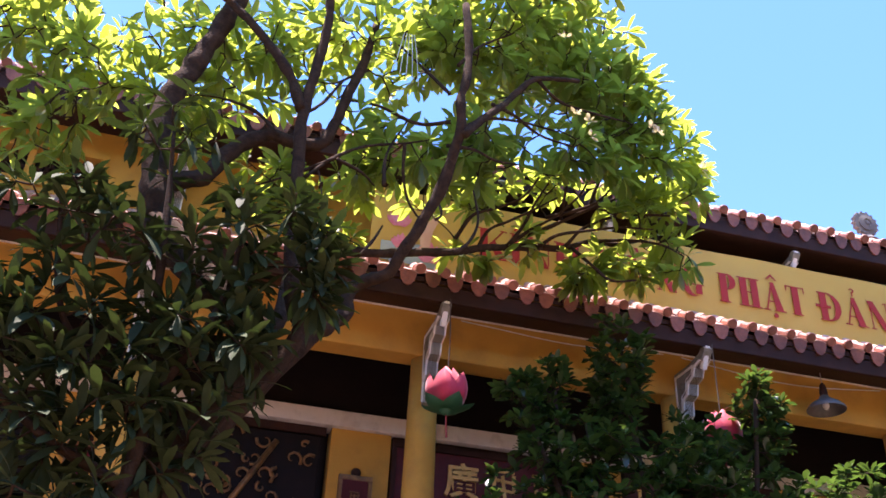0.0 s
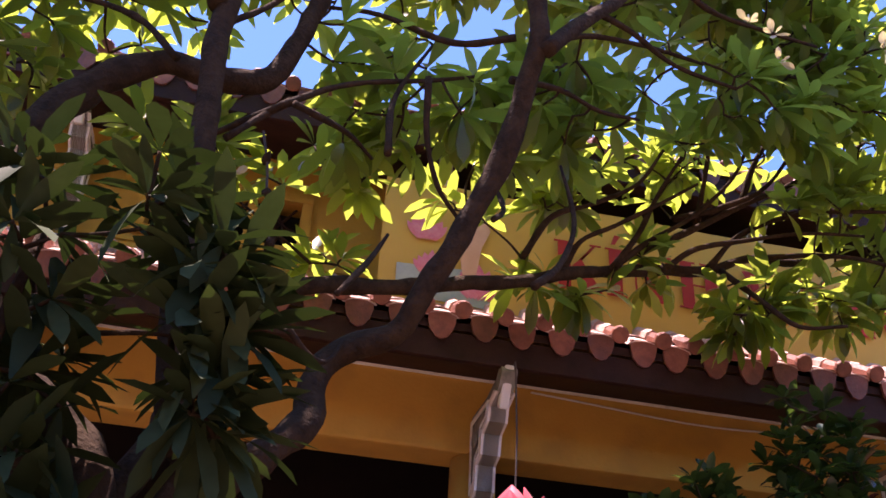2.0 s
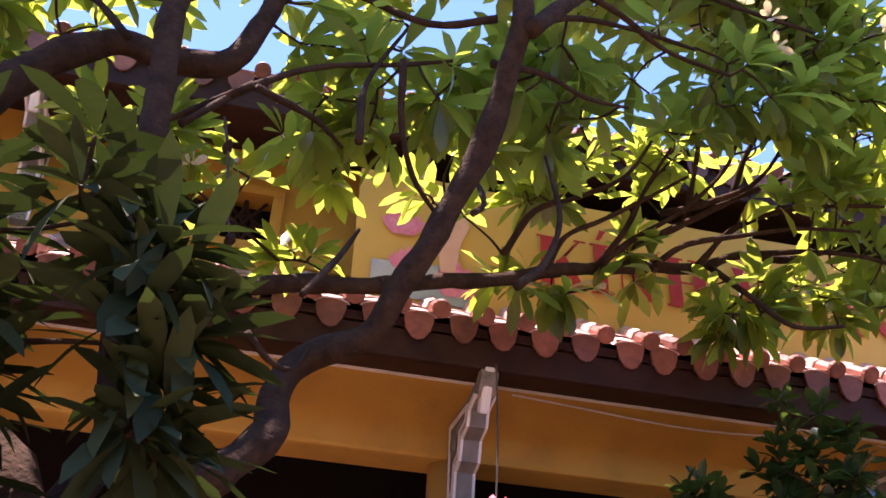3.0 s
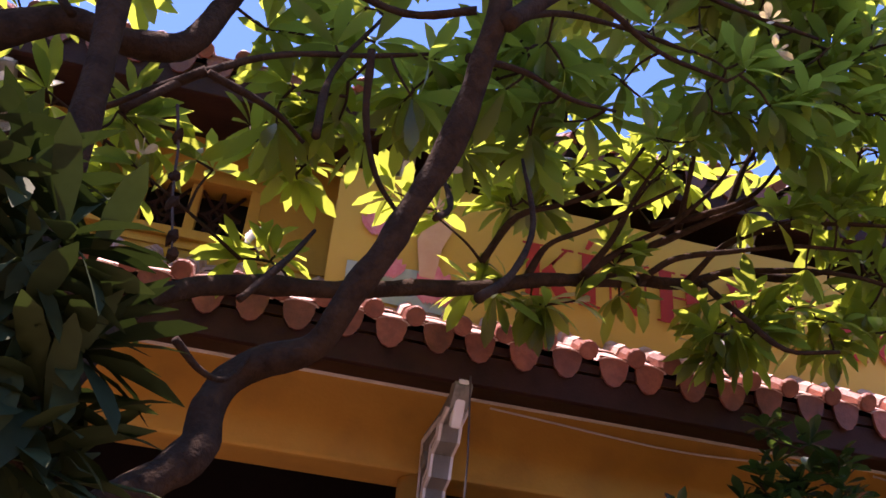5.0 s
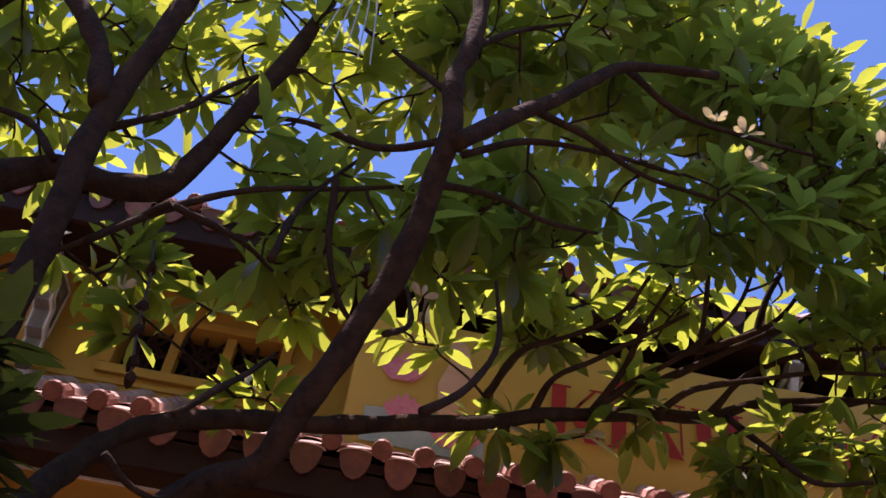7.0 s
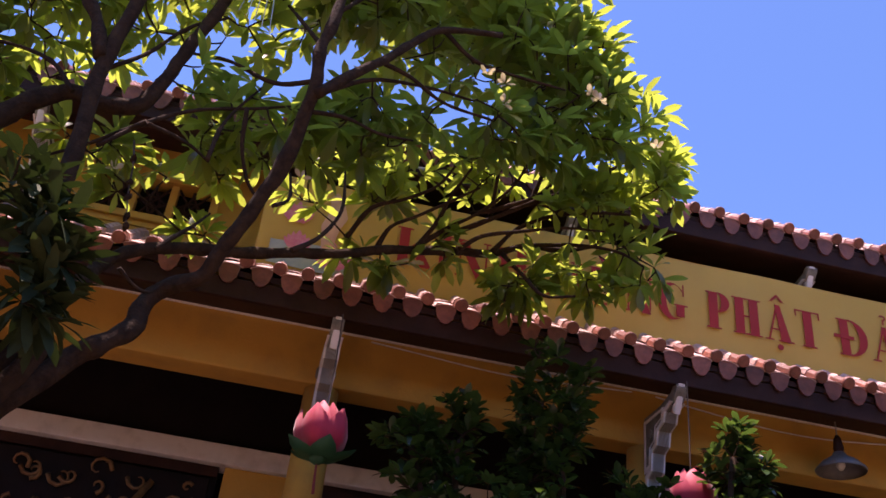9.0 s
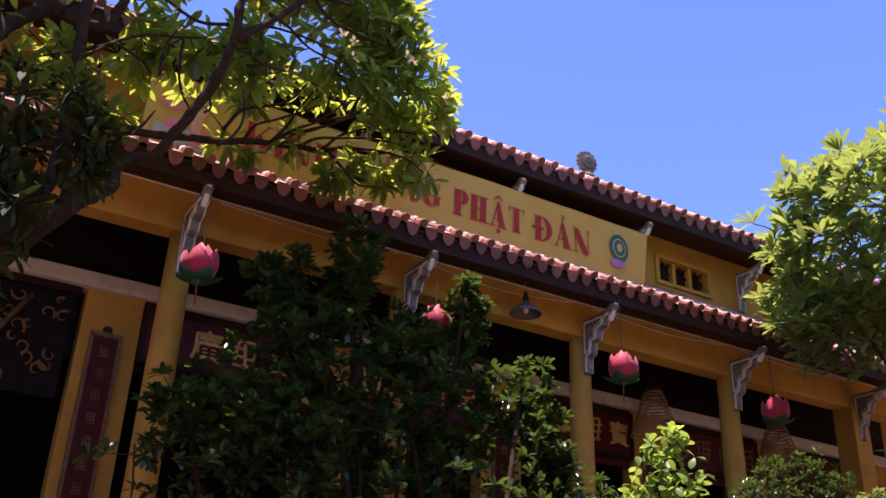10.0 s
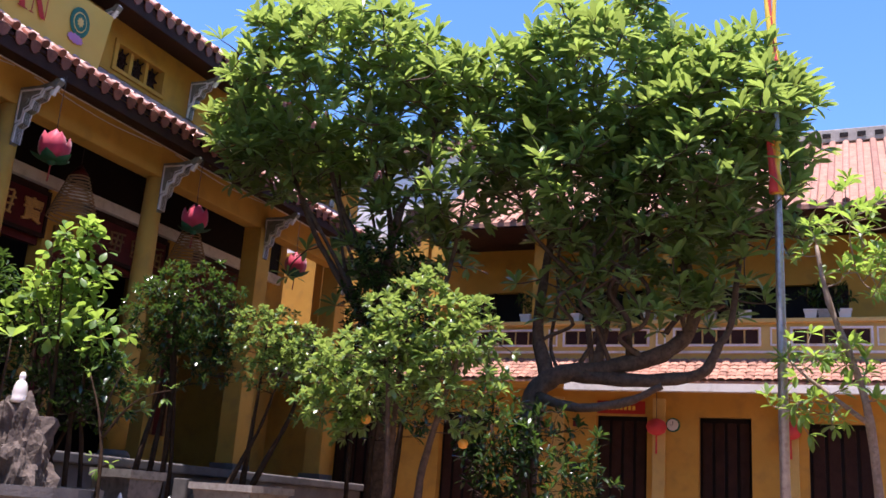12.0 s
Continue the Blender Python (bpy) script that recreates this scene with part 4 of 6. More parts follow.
def carved_panel(x0, x1, z0, z1, y, seed):
    """A gilded openwork carving beside the doorway: curling stems, leaves and a slanting rod."""
    t = thing("carved_panel", "dark carved wooden panel with gilded curls", "carving", pose((x0 + x1) / 2, y, (z0 + z1) / 2))
    r = random.Random(seed)
    w, h = x1 - x0, z1 - z0
    part("ground", boxed((-w / 2, 0.03, -h / 2), (w / 2, 0.06, h / 2), 0.01), BLACK_AND_SHADE, t)
    pieces = []
    for i in range(46):
        cx, cz, rad, a0 = r.uniform(-w / 2, w / 2) * 0.9, r.uniform(-h / 2, h / 2) * 0.9, r.uniform(0.04, 0.11), r.uniform(0, 6.28)
        pts = [Vector((cx + rad * (1 - s * 0.7) * math.cos(a0 + 5 * s), r.uniform(-0.005, 0.005), cz + rad * (1 - s * 0.7) * math.sin(a0 + 5 * s))) for s in np.linspace(0, 1, 8)]
        pieces.append(tube(pts, 0.020, 0.006, 5))
    v, f = joined(pieces)
    tagged(part("curls", mesh_from(v, f, DULL_GOLD, True), parent=t, label="gilded carved curls"), kind="stuff")
    v, f = tube([Vector((-0.1, -0.02, -h * 0.45)), Vector((0.45, -0.02, h * 0.4))], 0.03, 0.03, 8)
    part("rod", mesh_from(v, f, DULL_GOLD, True), parent=t)
    for i in range(2):
        strokes(t, -0.35 + 0.22 * i, 0.05 - 0.35 * i, 0.2, -0.03, r, GOLD)


carved_panel(-2.5, -0.72, 3.75, 4.9, 1.96, 2)

# two thin cables under the soffit
for k, (xa, xb, dz) in enumerate(((0.3, 2.4, 0.05), (2.6, 4.9, 0.09), (5.2, 7.5, 0.06), (7.8, 10.1, 0.05))):
    pts = [Vector((xa + (xb - xa) * s, 0.57, 5.70 - dz * 4 * s * (1 - s) + 0.008 * math.sin(9 * s))) for s in np.linspace(0, 1, 12)]
    v, f = tube(pts, 0.006, 0.006, 5)
    tagged(part("cable", mesh_from(v, f, WHITE, True)), "thin white cable sagging along the beam", "cable", "cables")

# ---------------------------------------------------------------- plumeria in front of the hall
rng = random.Random(11)
TRUNK = [(-2.45, -2.00, 0.00), (-2.35, -1.95, 1.50), (-2.20, -1.90, 2.80), (-1.67, -1.75, 3.99), (-2.01, -1.65, 4.44), (-2.44, -1.60, 4.87)]
B1 = [(-2.20, -1.90, 2.80), (-1.38, -1.50, 4.17), (-1.21, -1.45, 4.38), (-1.08, -1.39, 4.54), (-1.07, -1.34, 4.71), (-1.00, -1.32, 4.83), (-0.83, -1.40, 4.89), (-0.76, -1.48, 5.00), (-0.66, -1.56, 5.18), (-0.57, -1.64, 5.39), (-0.50, -1.72, 5.61), (-0.47, -1.80, 5.79), (-0.44, -1.88, 5.97), (-0.46, -1.90, 6.21), (-0.42, -1.90, 6.42), (-0.41, -1.90, 6.76), (-0.45, -1.90, 7.21)]
B2 = [(-2.20, -1.90, 2.80), (-1.44, -1.70, 4.08), (-1.47, -1.71, 4.36), (-1.52, -1.71, 4.65), (-1.55, -1.71, 4.97), (-1.56, -1.72, 5.23), (-1.57, -1.73, 5.51), (-1.59, -1.73, 5.82), (-1.57, -1.73, 6.08), (-1.53, -1.74, 6.45), (-1.50, -1.75, 6.85), (-1.53, -1.75, 7.23)]
B2L = [(-1.61, -1.75, 5.92), (-1.73, -1.75, 6.23), (-1.94, -1.75, 6.51), (-2.15, -1.75, 6.72), (-2.37, -1.75, 6.91)]
B3 = [(-2.50, -1.50, 4.98), (-2.39, -1.50, 5.25), (-2.18, -1.49, 5.37), (-2.06, -1.48, 5.61), (-1.92, -1.47, 5.77), (-1.78, -1.46, 5.87), (-1.58, -1.45, 5.84), (-1.40, -1.44, 5.91), (-1.31, -1.43, 6.15), (-1.24, -1.42, 6.47), (-1.15, -1.41, 6.81), (-1.08, -1.40, 7.27)]
BL = [(-2.44, -1.60, 4.87), (-2.50, -1.60, 5.22), (-2.54, -1.60, 5.69), (-2.50, -1.60, 5.98), (-2.42, -1.60, 6.22), (-2.34, -1.60, 6.47), (-2.23, -1.60, 6.87), (-2.19, -1.60, 7.15)]
B4 = [(-2.20, -1.85, 3.00), (-1.57, -1.50, 4.24), (-1.51, -1.33, 4.52), (-1.49, -1.17, 4.77), (-1.45, -1.00, 5.02), (-1.37, -0.90, 5.20), (-1.22, -0.80, 5.35), (-1.01, -0.70, 5.46), (-0.71, -0.63, 5.54), (-0.41, -0.57, 5.65), (-0.09, -0.50, 5.76), (0.17, -0.46, 5.88), (0.41, -0.42, 5.96), (0.76, -0.38, 6.06)]
B4R = [(0.76, -0.38, 6.06), (0.96, -0.41, 6.07), (1.19, -0.44, 6.17), (1.46, -0.47, 6.18), (1.70, -0.50, 6.26)]
B5 = [(-0.42, -1.90, 5.88), (-0.28, -1.84, 6.10), (-0.10, -1.79, 6.33), (0.06, -1.73, 6.58), (0.24, -1.68, 6.80), (0.63, -1.62, 6.94)]
limbs = [(TRUNK, 0.15, 0.11), (B1, 0.057, 0.031), (B2, 0.054, 0.036), (B2L, 0.041, 0.029), (B3, 0.070, 0.031), (BL, 0.089, 0.072), (B4, 0.049, 0.030), (B4R, 0.031, 0.015), (B5, 0.032, 0.019)]
limbs.append(([(-0.07, -0.45, 5.93), (0.06, -0.54, 6.15), (0.28, -0.62, 6.23), (0.47, -0.71, 6.33), (0.58, -0.80, 6.50)], 0.018, 0.008))
limbs.append(([(0.40, -0.45, 5.95), (0.51, -0.57, 6.11), (0.58, -0.68, 6.29), (0.68, -0.80, 6.48)], 0.018, 0.008))
limbs.append(([(0.40, -0.45, 5.95), (0.58, -0.54, 6.10), (0.80, -0.62, 6.25), (1.01, -0.71, 6.48), (1.09, -0.80, 6.69)], 0.019, 0.008))
limbs.append(([(0.57, -0.45, 6.09), (0.86, -0.52, 6.25), (1.15, -0.59, 6.43), (1.38, -0.66, 6.55), (1.65, -0.73, 6.73), (1.81, -0.80, 6.84)], 0.019, 0.009))
limbs.append(([(0.95, -0.45, 6.06), (1.10, -0.54, 6.24), (1.35, -0.62, 6.36), (1.63, -0.71, 6.39), (1.84, -0.80, 6.37)], 0.019, 0.009))
limbs.append(([(1.19, -0.45, 6.17), (1.53, -0.57, 6.18), (1.79, -0.68, 6.12), (1.93, -0.80, 5.96)], 0.018, 0.008))
limbs.append(([(1.02, -0.45, 6.06), (1.15, -0.57, 5.84), (1.27, -0.68, 5.65), (1.45, -0.80, 5.62)], 0.017, 0.008))
limbs.append(([(-0.38, -1.60, 5.05), (-0.25, -1.52, 5.22), (-0.16, -1.43, 5.48), (-0.18, -1.35, 5.81)], 0.015, 0.007))
limbs.append(([(0.91, -0.45, 6.32), (0.90, -0.62, 6.52), (0.88, -0.80, 6.74)], 0.019, 0.009))
limbs.append(([(1.20, -0.45, 6.53), (1.27, -0.57, 6.78), (1.43, -0.68, 7.04), (1.50, -0.80, 7.15)], 0.020, 0.009))
limbs.append(([(0.14, -0.45, 5.89), (0.21, -0.54, 6.03), (0.36, -0.62, 6.10), (0.51, -0.71, 6.17), (0.75, -0.80, 6.32)], 0.018, 0.008))
limbs.append(([(0.77, -0.45, 6.34), (0.98, -0.57, 6.37), (1.23, -0.68, 6.50), (1.45, -0.80, 6.86)], 0.019, 0.009))
limbs.append(([(0.71, -0.45, 6.02), (0.85, -0.54, 6.11), (1.10, -0.62, 6.16), (1.38, -0.71, 6.20), (1.65, -0.80, 6.18)], 0.018, 0.008))
limbs.append(([(-1.50, -1.60, 5.45), (-1.31, -1.54, 5.71), (-1.08, -1.48, 5.92), (-0.77, -1.41, 6.08), (-0.49, -1.35, 6.24)], 0.016, 0.007))
limbs.append(([(-1.29, -1.60, 5.66), (-1.08, -1.47, 5.68), (-0.96, -1.35, 5.67)], 0.015, 0.007))
limbs.append(([(-1.30, -1.60, 5.67), (-1.47, -1.52, 5.59), (-1.63, -1.43, 5.54), (-1.86, -1.35, 5.45)], 0.015, 0.007))
limbs.append(([(-1.61, -1.60, 5.97), (-1.44, -1.52, 6.22), (-1.29, -1.43, 6.57), (-1.09, -1.35, 6.80)], 0.017, 0.008))
limbs.append(([(-0.47, -1.60, 5.99), (-0.24, -1.52, 6.07), (-0.03, -1.43, 6.08), (0.19, -1.35, 6.15)], 0.016, 0.007))
limbs.append(([(-0.47, -1.60, 6.51), (-0.65, -1.48, 6.81), (-0.90, -1.35, 7.18)], 0.017, 0.008))
limbs.append(([(-0.41, -1.60, 6.83), (-0.21, -1.48, 7.20), (0.13, -1.35, 7.58)], 0.018, 0.008))
limbs.append(([(-0.45, -1.60, 6.23), (-0.70, -1.52, 6.21), (-1.00, -1.43, 6.38), (-1.27, -1.35, 6.44)], 0.017, 0.008))
limbs.append(([(-0.38, -1.60, 6.17), (-0.13, -1.52, 6.41), (0.21, -1.43, 6.53), (0.54, -1.35, 6.58)], 0.017, 0.008))
limbs.append(([(-0.80, -1.60, 5.92), (-0.78, -1.52, 5.71), (-0.71, -1.43, 5.54), (-0.60, -1.35, 5.45)], 0.015, 0.007))
limbs.append(([(-0.53, -1.60, 5.30), (-0.46, -1.48, 5.45), (-0.49, -1.35, 5.71)], 0.015, 0.007))
limbs.append(([(-1.19, -1.60, 4.75), (-1.11, -1.52, 4.71), (-1.04, -1.43, 4.74), (-0.98, -1.35, 4.88)], 0.013, 0.006))
limbs.append(([(-1.73, -1.60, 5.77), (-1.93, -1.52, 6.01), (-2.25, -1.43, 6.14), (-2.51, -1.35, 6.14)], 0.016, 0.007))
limbs.append(([(-0.93, -1.60, 5.51), (-0.91, -1.48, 5.89), (-0.75, -1.35, 6.35)], 0.016, 0.007))
limbs.append(([(-0.12, -1.60, 6.50), (0.10, -1.53, 6.49), (0.33, -1.47, 6.40), (0.66, -1.40, 6.41)], 0.017, 0.008))
limbs.append(([(0.25, -1.60, 6.89), (0.49, -1.53, 6.75), (0.80, -1.47, 6.76), (1.14, -1.40, 6.81)], 0.017, 0.008))
limbs.append(([(-1.05, -1.60, 4.90), (-0.97, -1.52, 5.06), (-0.92, -1.43, 5.19), (-0.87, -1.35, 5.33)], 0.014, 0.007))
tips = []
tips += in_blob(rng, (0.35, -1.15, 7.55), (0.82, 0.50, 0.62), 157, 0.15, 0.35, 1.0)
tips += in_blob(rng, (1.10, -1.15, 7.22), (0.48, 0.40, 0.44), 78, 0.15, 0.35, 4.1)
tips += in_blob(rng, (1.53, -1.15, 6.85), (0.40, 0.35, 0.35), 44, 0.15, 0.35, 7.2)
tips += in_blob(rng, (1.95, -0.80, 6.78), (0.33, 0.30, 0.28), 31, 0.15, 0.35, 10.3)
tips += in_blob(rng, (0.82, -1.15, 6.57), (0.55, 0.35, 0.33), 44, 0.15, 0.35, 13.4)
tips += in_blob(rng, (1.61, -0.70, 6.44), (0.41, 0.25, 0.35), 31, 0.15, 0.35, 16.5)
tips += in_blob(rng, (1.91, -0.55, 6.07), (0.24, 0.20, 0.31), 16, 0.15, 0.35, 19.6)
tips += in_blob(rng, (1.15, -0.45, 5.83), (0.23, 0.12, 0.19), 19, 0.15, 0.35, 22.7)
tips += in_blob(rng, (1.56, -0.45, 5.94), (0.24, 0.12, 0.19), 13, 0.15, 0.35, 25.8)
tips += in_blob(rng, (0.12, -0.45, 6.40), (0.19, 0.12, 0.20), 11, 0.15, 0.35, 28.9)
tips += in_blob(rng, (0.35, -0.43, 5.84), (0.18, 0.10, 0.11), 5, 0.15, 0.35, 32.0)
tips += in_blob(rng, (-0.02, -0.43, 5.81), (0.10, 0.10, 0.13), 4, 0.15, 0.35, 35.1)
tips += in_blob(rng, (0.57, -0.45, 6.03), (0.17, 0.10, 0.12), 5, 0.15, 0.35, 38.2)
tips += in_blob(rng, (-0.23, -1.15, 6.30), (0.38, 0.35, 0.36), 34, 0.15, 0.35, 41.3)
tips += in_blob(rng, (-0.84, -1.15, 6.18), (0.52, 0.35, 0.27), 35, 0.15, 0.35, 44.4)
tips += in_blob(rng, (-1.17, -1.15, 7.18), (0.86, 0.50, 0.43), 66, 0.15, 0.35, 47.5)
tips += in_blob(rng, (-0.44, -1.15, 7.51), (0.39, 0.40, 0.33), 42, 0.15, 0.35, 50.6)
tips += in_blob(rng, (-2.18, -1.15, 6.79), (0.76, 0.50, 0.49), 70, 0.15, 0.35, 53.7)
tips += in_blob(rng, (-1.66, -0.75, 5.95), (0.45, 0.25, 0.20), 17, 0.15, 0.35, 56.8)
tips += in_blob(rng, (-1.01, -0.70, 6.08), (0.26, 0.20, 0.19), 10, 0.15, 0.35, 59.9)
tips += in_blob(rng, (-0.42, -0.55, 6.18), (0.15, 0.15, 0.23), 5, 0.15, 0.35, 63.0)
tips += in_blob(rng, (-1.04, -0.55, 5.72), (0.13, 0.10, 0.08), 5, 0.15, 0.35, 66.1)
tips += in_blob(rng, (-3.21, -1.15, 6.50), (0.54, 0.40, 0.47), 44, 0.15, 0.35, 69.2)
tips += in_blob(rng, (-3.87, -1.15, 6.67), (0.55, 0.50, 0.56), 44, 0.15, 0.35, 72.3)
tips += in_blob(rng, (-3.39, -1.15, 5.83), (0.38, 0.30, 0.27), 19, 0.15, 0.35, 75.4)
tips += in_blob(rng, (-2.49, -1.15, 6.10), (0.36, 0.30, 0.24), 17, 0.15, 0.35, 78.5)
tips += in_blob(rng, (0.41, -0.35, 6.76), (0.55, 0.12, 0.25), 14, 0.15, 0.35, 81.6)
tips += in_blob(rng, (1.01, -0.35, 6.74), (0.48, 0.12, 0.25), 14, 0.15, 0.35, 84.7)
tips += in_blob(rng, (-0.05, -1.15, 6.47), (0.35, 0.30, 0.22), 14, 0.15, 0.35, 87.8)
tips += in_blob(rng, (0.39, -1.15, 8.17), (0.98, 0.40, 0.39), 63, 0.15, 0.35, 90.9)
# Top layer added above the view so that it shades the crown.
tips += in_blob(rng, (0.04, -1.50, 8.52), (1.23, 0.60, 0.56), 69, 0.15, 0.35, 94.0)
tips += in_blob(rng, (-1.57, -1.50, 8.12), (1.25, 0.60, 0.54), 30, 0.15, 0.35, 97.1)
tips += in_blob(rng, (-3.01, -1.50, 7.72), (1.37, 0.60, 0.47), 28, 0.15, 0.35, 100.2)
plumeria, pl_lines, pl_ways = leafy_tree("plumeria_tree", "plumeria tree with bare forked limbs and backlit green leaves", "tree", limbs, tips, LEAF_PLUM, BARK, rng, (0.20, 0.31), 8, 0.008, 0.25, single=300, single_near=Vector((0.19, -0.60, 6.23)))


def flower_head(rng, place, size, name="plumeria_blossom"):
    pieces = []
    proto = blade(0.55, -0.2, 0.3)
    for m in rosette(rng, Vector(place), Vector((rng.uniform(-0.4, 0.4), -0.7, rng.uniform(-0.2, 0.6))), 5, size, (50, 75)):
        pieces.append(m)
    v, f = many(proto, pieces)
    return mesh_from(v, f, PETAL)


for p in ((0.54, -1.75, 6.45), (0.65, -1.75, 6.41), (0.65, -1.75, 6.25), (1.19, -1.75, 6.47), (1.25, -1.75, 6.45), (1.61, -1.75, 6.17), (-0.43, -1.20, 5.80), (-1.48, -1.20, 5.59), (0.47, -1.75, 7.27), (0.26, -1.20, 7.71)):
    part("blossom", flower_head(rng, p, 0.06), parent=plumeria, label="cream plumeria blossom")

# ---------------------------------------------------------------- dark broad-leaved shrub beside it
rng = random.Random(24)
tips = []
tips += in_blob(rng, (-2.39, -2.10, 5.26), (0.29, 0.28, 0.32), 10, 0.15, 0.3, 2.0)
tips += in_blob(rng, (-2.93, -2.10, 4.65), (0.37, 0.28, 0.15), 10, 0.15, 0.3, 3.7)
tips += in_blob(rng, (-1.84, -2.10, 4.69), (0.24, 0.28, 0.27), 11, 0.15, 0.3, 5.4)
tips += in_blob(rng, (-2.57, -2.10, 4.37), (0.53, 0.28, 0.33), 24, 0.15, 0.3, 7.1)
tips += in_blob(rng, (-1.91, -2.10, 4.31), (0.27, 0.28, 0.22), 11, 0.15, 0.3, 8.8)
tips += in_blob(rng, (-2.87, -2.10, 3.83), (0.34, 0.28, 0.37), 24, 0.15, 0.3, 10.5)
tips += in_blob(rng, (-2.30, -2.10, 3.80), (0.41, 0.28, 0.38), 30, 0.15, 0.3, 12.2)
tips += in_blob(rng, (-1.76, -2.10, 3.96), (0.23, 0.28, 0.32), 15, 0.15, 0.3, 13.9)
tips += in_blob(rng, (-2.61, -2.10, 3.35), (0.44, 0.28, 0.36), 30, 0.15, 0.3, 15.6)
tips += in_blob(rng, (-2.06, -2.10, 3.37), (0.33, 0.28, 0.33), 21, 0.15, 0.3, 17.3)
tips += in_blob(rng, (-1.72, -2.10, 3.72), (0.16, 0.28, 0.21), 9, 0.15, 0.3, 19.0)
tips += in_blob(rng, (-2.65, -2.10, 2.95), (0.42, 0.28, 0.28), 21, 0.15, 0.3, 20.7)
tips += in_blob(rng, (-2.25, -2.10, 3.03), (0.32, 0.28, 0.26), 16, 0.15, 0.3, 22.4)
tips += in_blob(rng, (-3.40, -2.10, 3.60), (0.44, 0.28, 0.81), 34, 0.15, 0.3, 24.1)
tips += in_blob(rng, (-1.55, -2.15, 4.76), (0.11, 0.2, 0.14), 9, 0.15, 0.3, 25.8)
tips += in_blob(rng, (-1.42, -2.15, 4.58), (0.10, 0.2, 0.10), 8, 0.15, 0.3, 27.5)
tips += in_blob(rng, (-1.40, -2.15, 4.40), (0.11, 0.2, 0.10), 9, 0.15, 0.3, 29.2)
tips += in_blob(rng, (-1.35, -2.15, 4.23), (0.11, 0.2, 0.10), 10, 0.15, 0.3, 30.9)
limbs = [([(-2.7, -2.2, 0.0), (-2.65, -2.15, 1.2), (-2.22, -2.10, 2.97), (-2.24, -2.10, 3.64), (-2.30, -2.10, 4.47), (-2.39, -2.10, 5.26)], 0.06, 0.014),
         ([(-2.23, -2.10, 3.34), (-1.93, -2.10, 4.01), (-1.84, -2.10, 4.69)], 0.03, 0.012), ([(-2.23, -2.10, 3.34), (-2.73, -2.10, 3.86), (-2.93, -2.10, 4.65)], 0.03, 0.012), ([(-2.22, -2.10, 2.97), (-2.71, -2.10, 3.21), (-3.27, -2.10, 3.63)], 0.035, 0.012)]
leafy_tree("magnolia_shrub", "dark glossy broad-leaved shrub in deep shade", "shrub", limbs, tips, LEAF_BIG, BARK, rng, (0.215, 0.26), 8, 0.009, 0.3, single=250, single_near=Vector((-2.29, -2.10, 4.55)), spread=(30, 100))

# ---------------------------------------------------------------- clipped dark bush before the porch
rng = random.Random(31)


def bush(name, label, base, blobs, leaf_mat, bark, rng, leaf, per, trunk_r=0.05, stems=4, single=0, near=None, twig=0.006, lift=0.6, spread=(25, 85)):
    tips = []
    for k, (c, r, n) in enumerate(blobs):
        tips += in_blob(rng, c, r, n, 0.25, 0.35, k * 3.1 + 1)
    limbs = []
    bx, by, bz = base
    for k in range(stems):
        c, r, n = blobs[k % len(blobs)]
        a = rng.uniform(0, 6.28)
        foot = Vector((bx + 0.12 * math.cos(a) * k, by + 0.12 * math.sin(a) * k, bz))
        aim = Vector(c) + Vector((rng.uniform(-0.4, 0.4) * r[0], rng.uniform(-0.4, 0.4) * r[1], rng.uniform(0.0, 0.4) * r[2]))
        mid = foot.lerp(aim, 0.5) + Vector((rng.uniform(-0.1, 0.1), rng.uniform(-0.1, 0.1), 0.08))
        limbs.append(([foot, foot.lerp(mid, 0.5) + Vector((0.03, 0.02, 0)), mid, aim], trunk_r * rng.uniform(0.6, 1.0), trunk_r * 0.3))
    return leafy_tree(name, label, "shrub", limbs, tips, leaf_mat, bark, rng, leaf, per, twig, lift, single, single_near=near, spread=spread)


bush("box_bush", "tall dark green bush with small leathery leaves before the porch", (1.7, -1.0, 0.0),
     [((1.65, -0.6, 3.4), (1.4, 0.45, 0.9), 420), ((1.5, -1.0, 2.3), (2.2, 0.6, 1.1), 430), ((1.46, -0.36, 4.9), (0.27, 0.2, 0.62), 95), ((2.74, -0.4, 4.65), (0.2, 0.17, 0.56), 64), ((0.56, -0.38, 4.5), (0.2, 0.16, 0.3), 34),
      ((0.86, -0.36, 4.66), (0.13, 0.12, 0.3), 24), ((2.05, -0.45, 4.15), (0.42, 0.28, 0.45), 80), ((3.2, -0.6, 3.75), (0.5, 0.35, 0.55), 90), ((0.2, -0.9, 3.0), (0.75, 0.4, 0.5), 130), ((3.4, -0.8, 2.8), (0.5, 0.4, 0.8), 90), ((0.98, -0.45, 4.05), (0.45, 0.28, 0.4), 76)],
     LEAF_BUSH, BARK, rng, (0.115, 0.46), 11, 0.06, 11, single=200, near=Vector((1.3, -0.6, 5.0)), lift=1.0)

# cord with dry scraps hung from a limb, and pale plastic strands in the crown
string = smooth_line([(-1.39, -1.35, 5.71), (-1.35, -1.35, 5.54), (-1.33, -1.35, 5.38), (-1.28, -1.35, 5.14)], 4)
v, f = tube(string, 0.006, 0.004, 5)
cord = thing("dangling_string", "dark cord with dry scraps hung from a limb", "cord")
part("cord", mesh_from(v, f, ROPE), parent=cord)
for k in (3, 7, 9, 11, 12):
    v, f = lathe([(0.004, -0.03), (0.02, -0.01), (0.016, 0.012), (0.003, 0.035)], 6)
    part("scrap", mesh_from(v, f, BARK), parent=cord, at=Matrix.Translation(string[k]) @ pose(0, 0, 0, 20 * k, 30, 0))
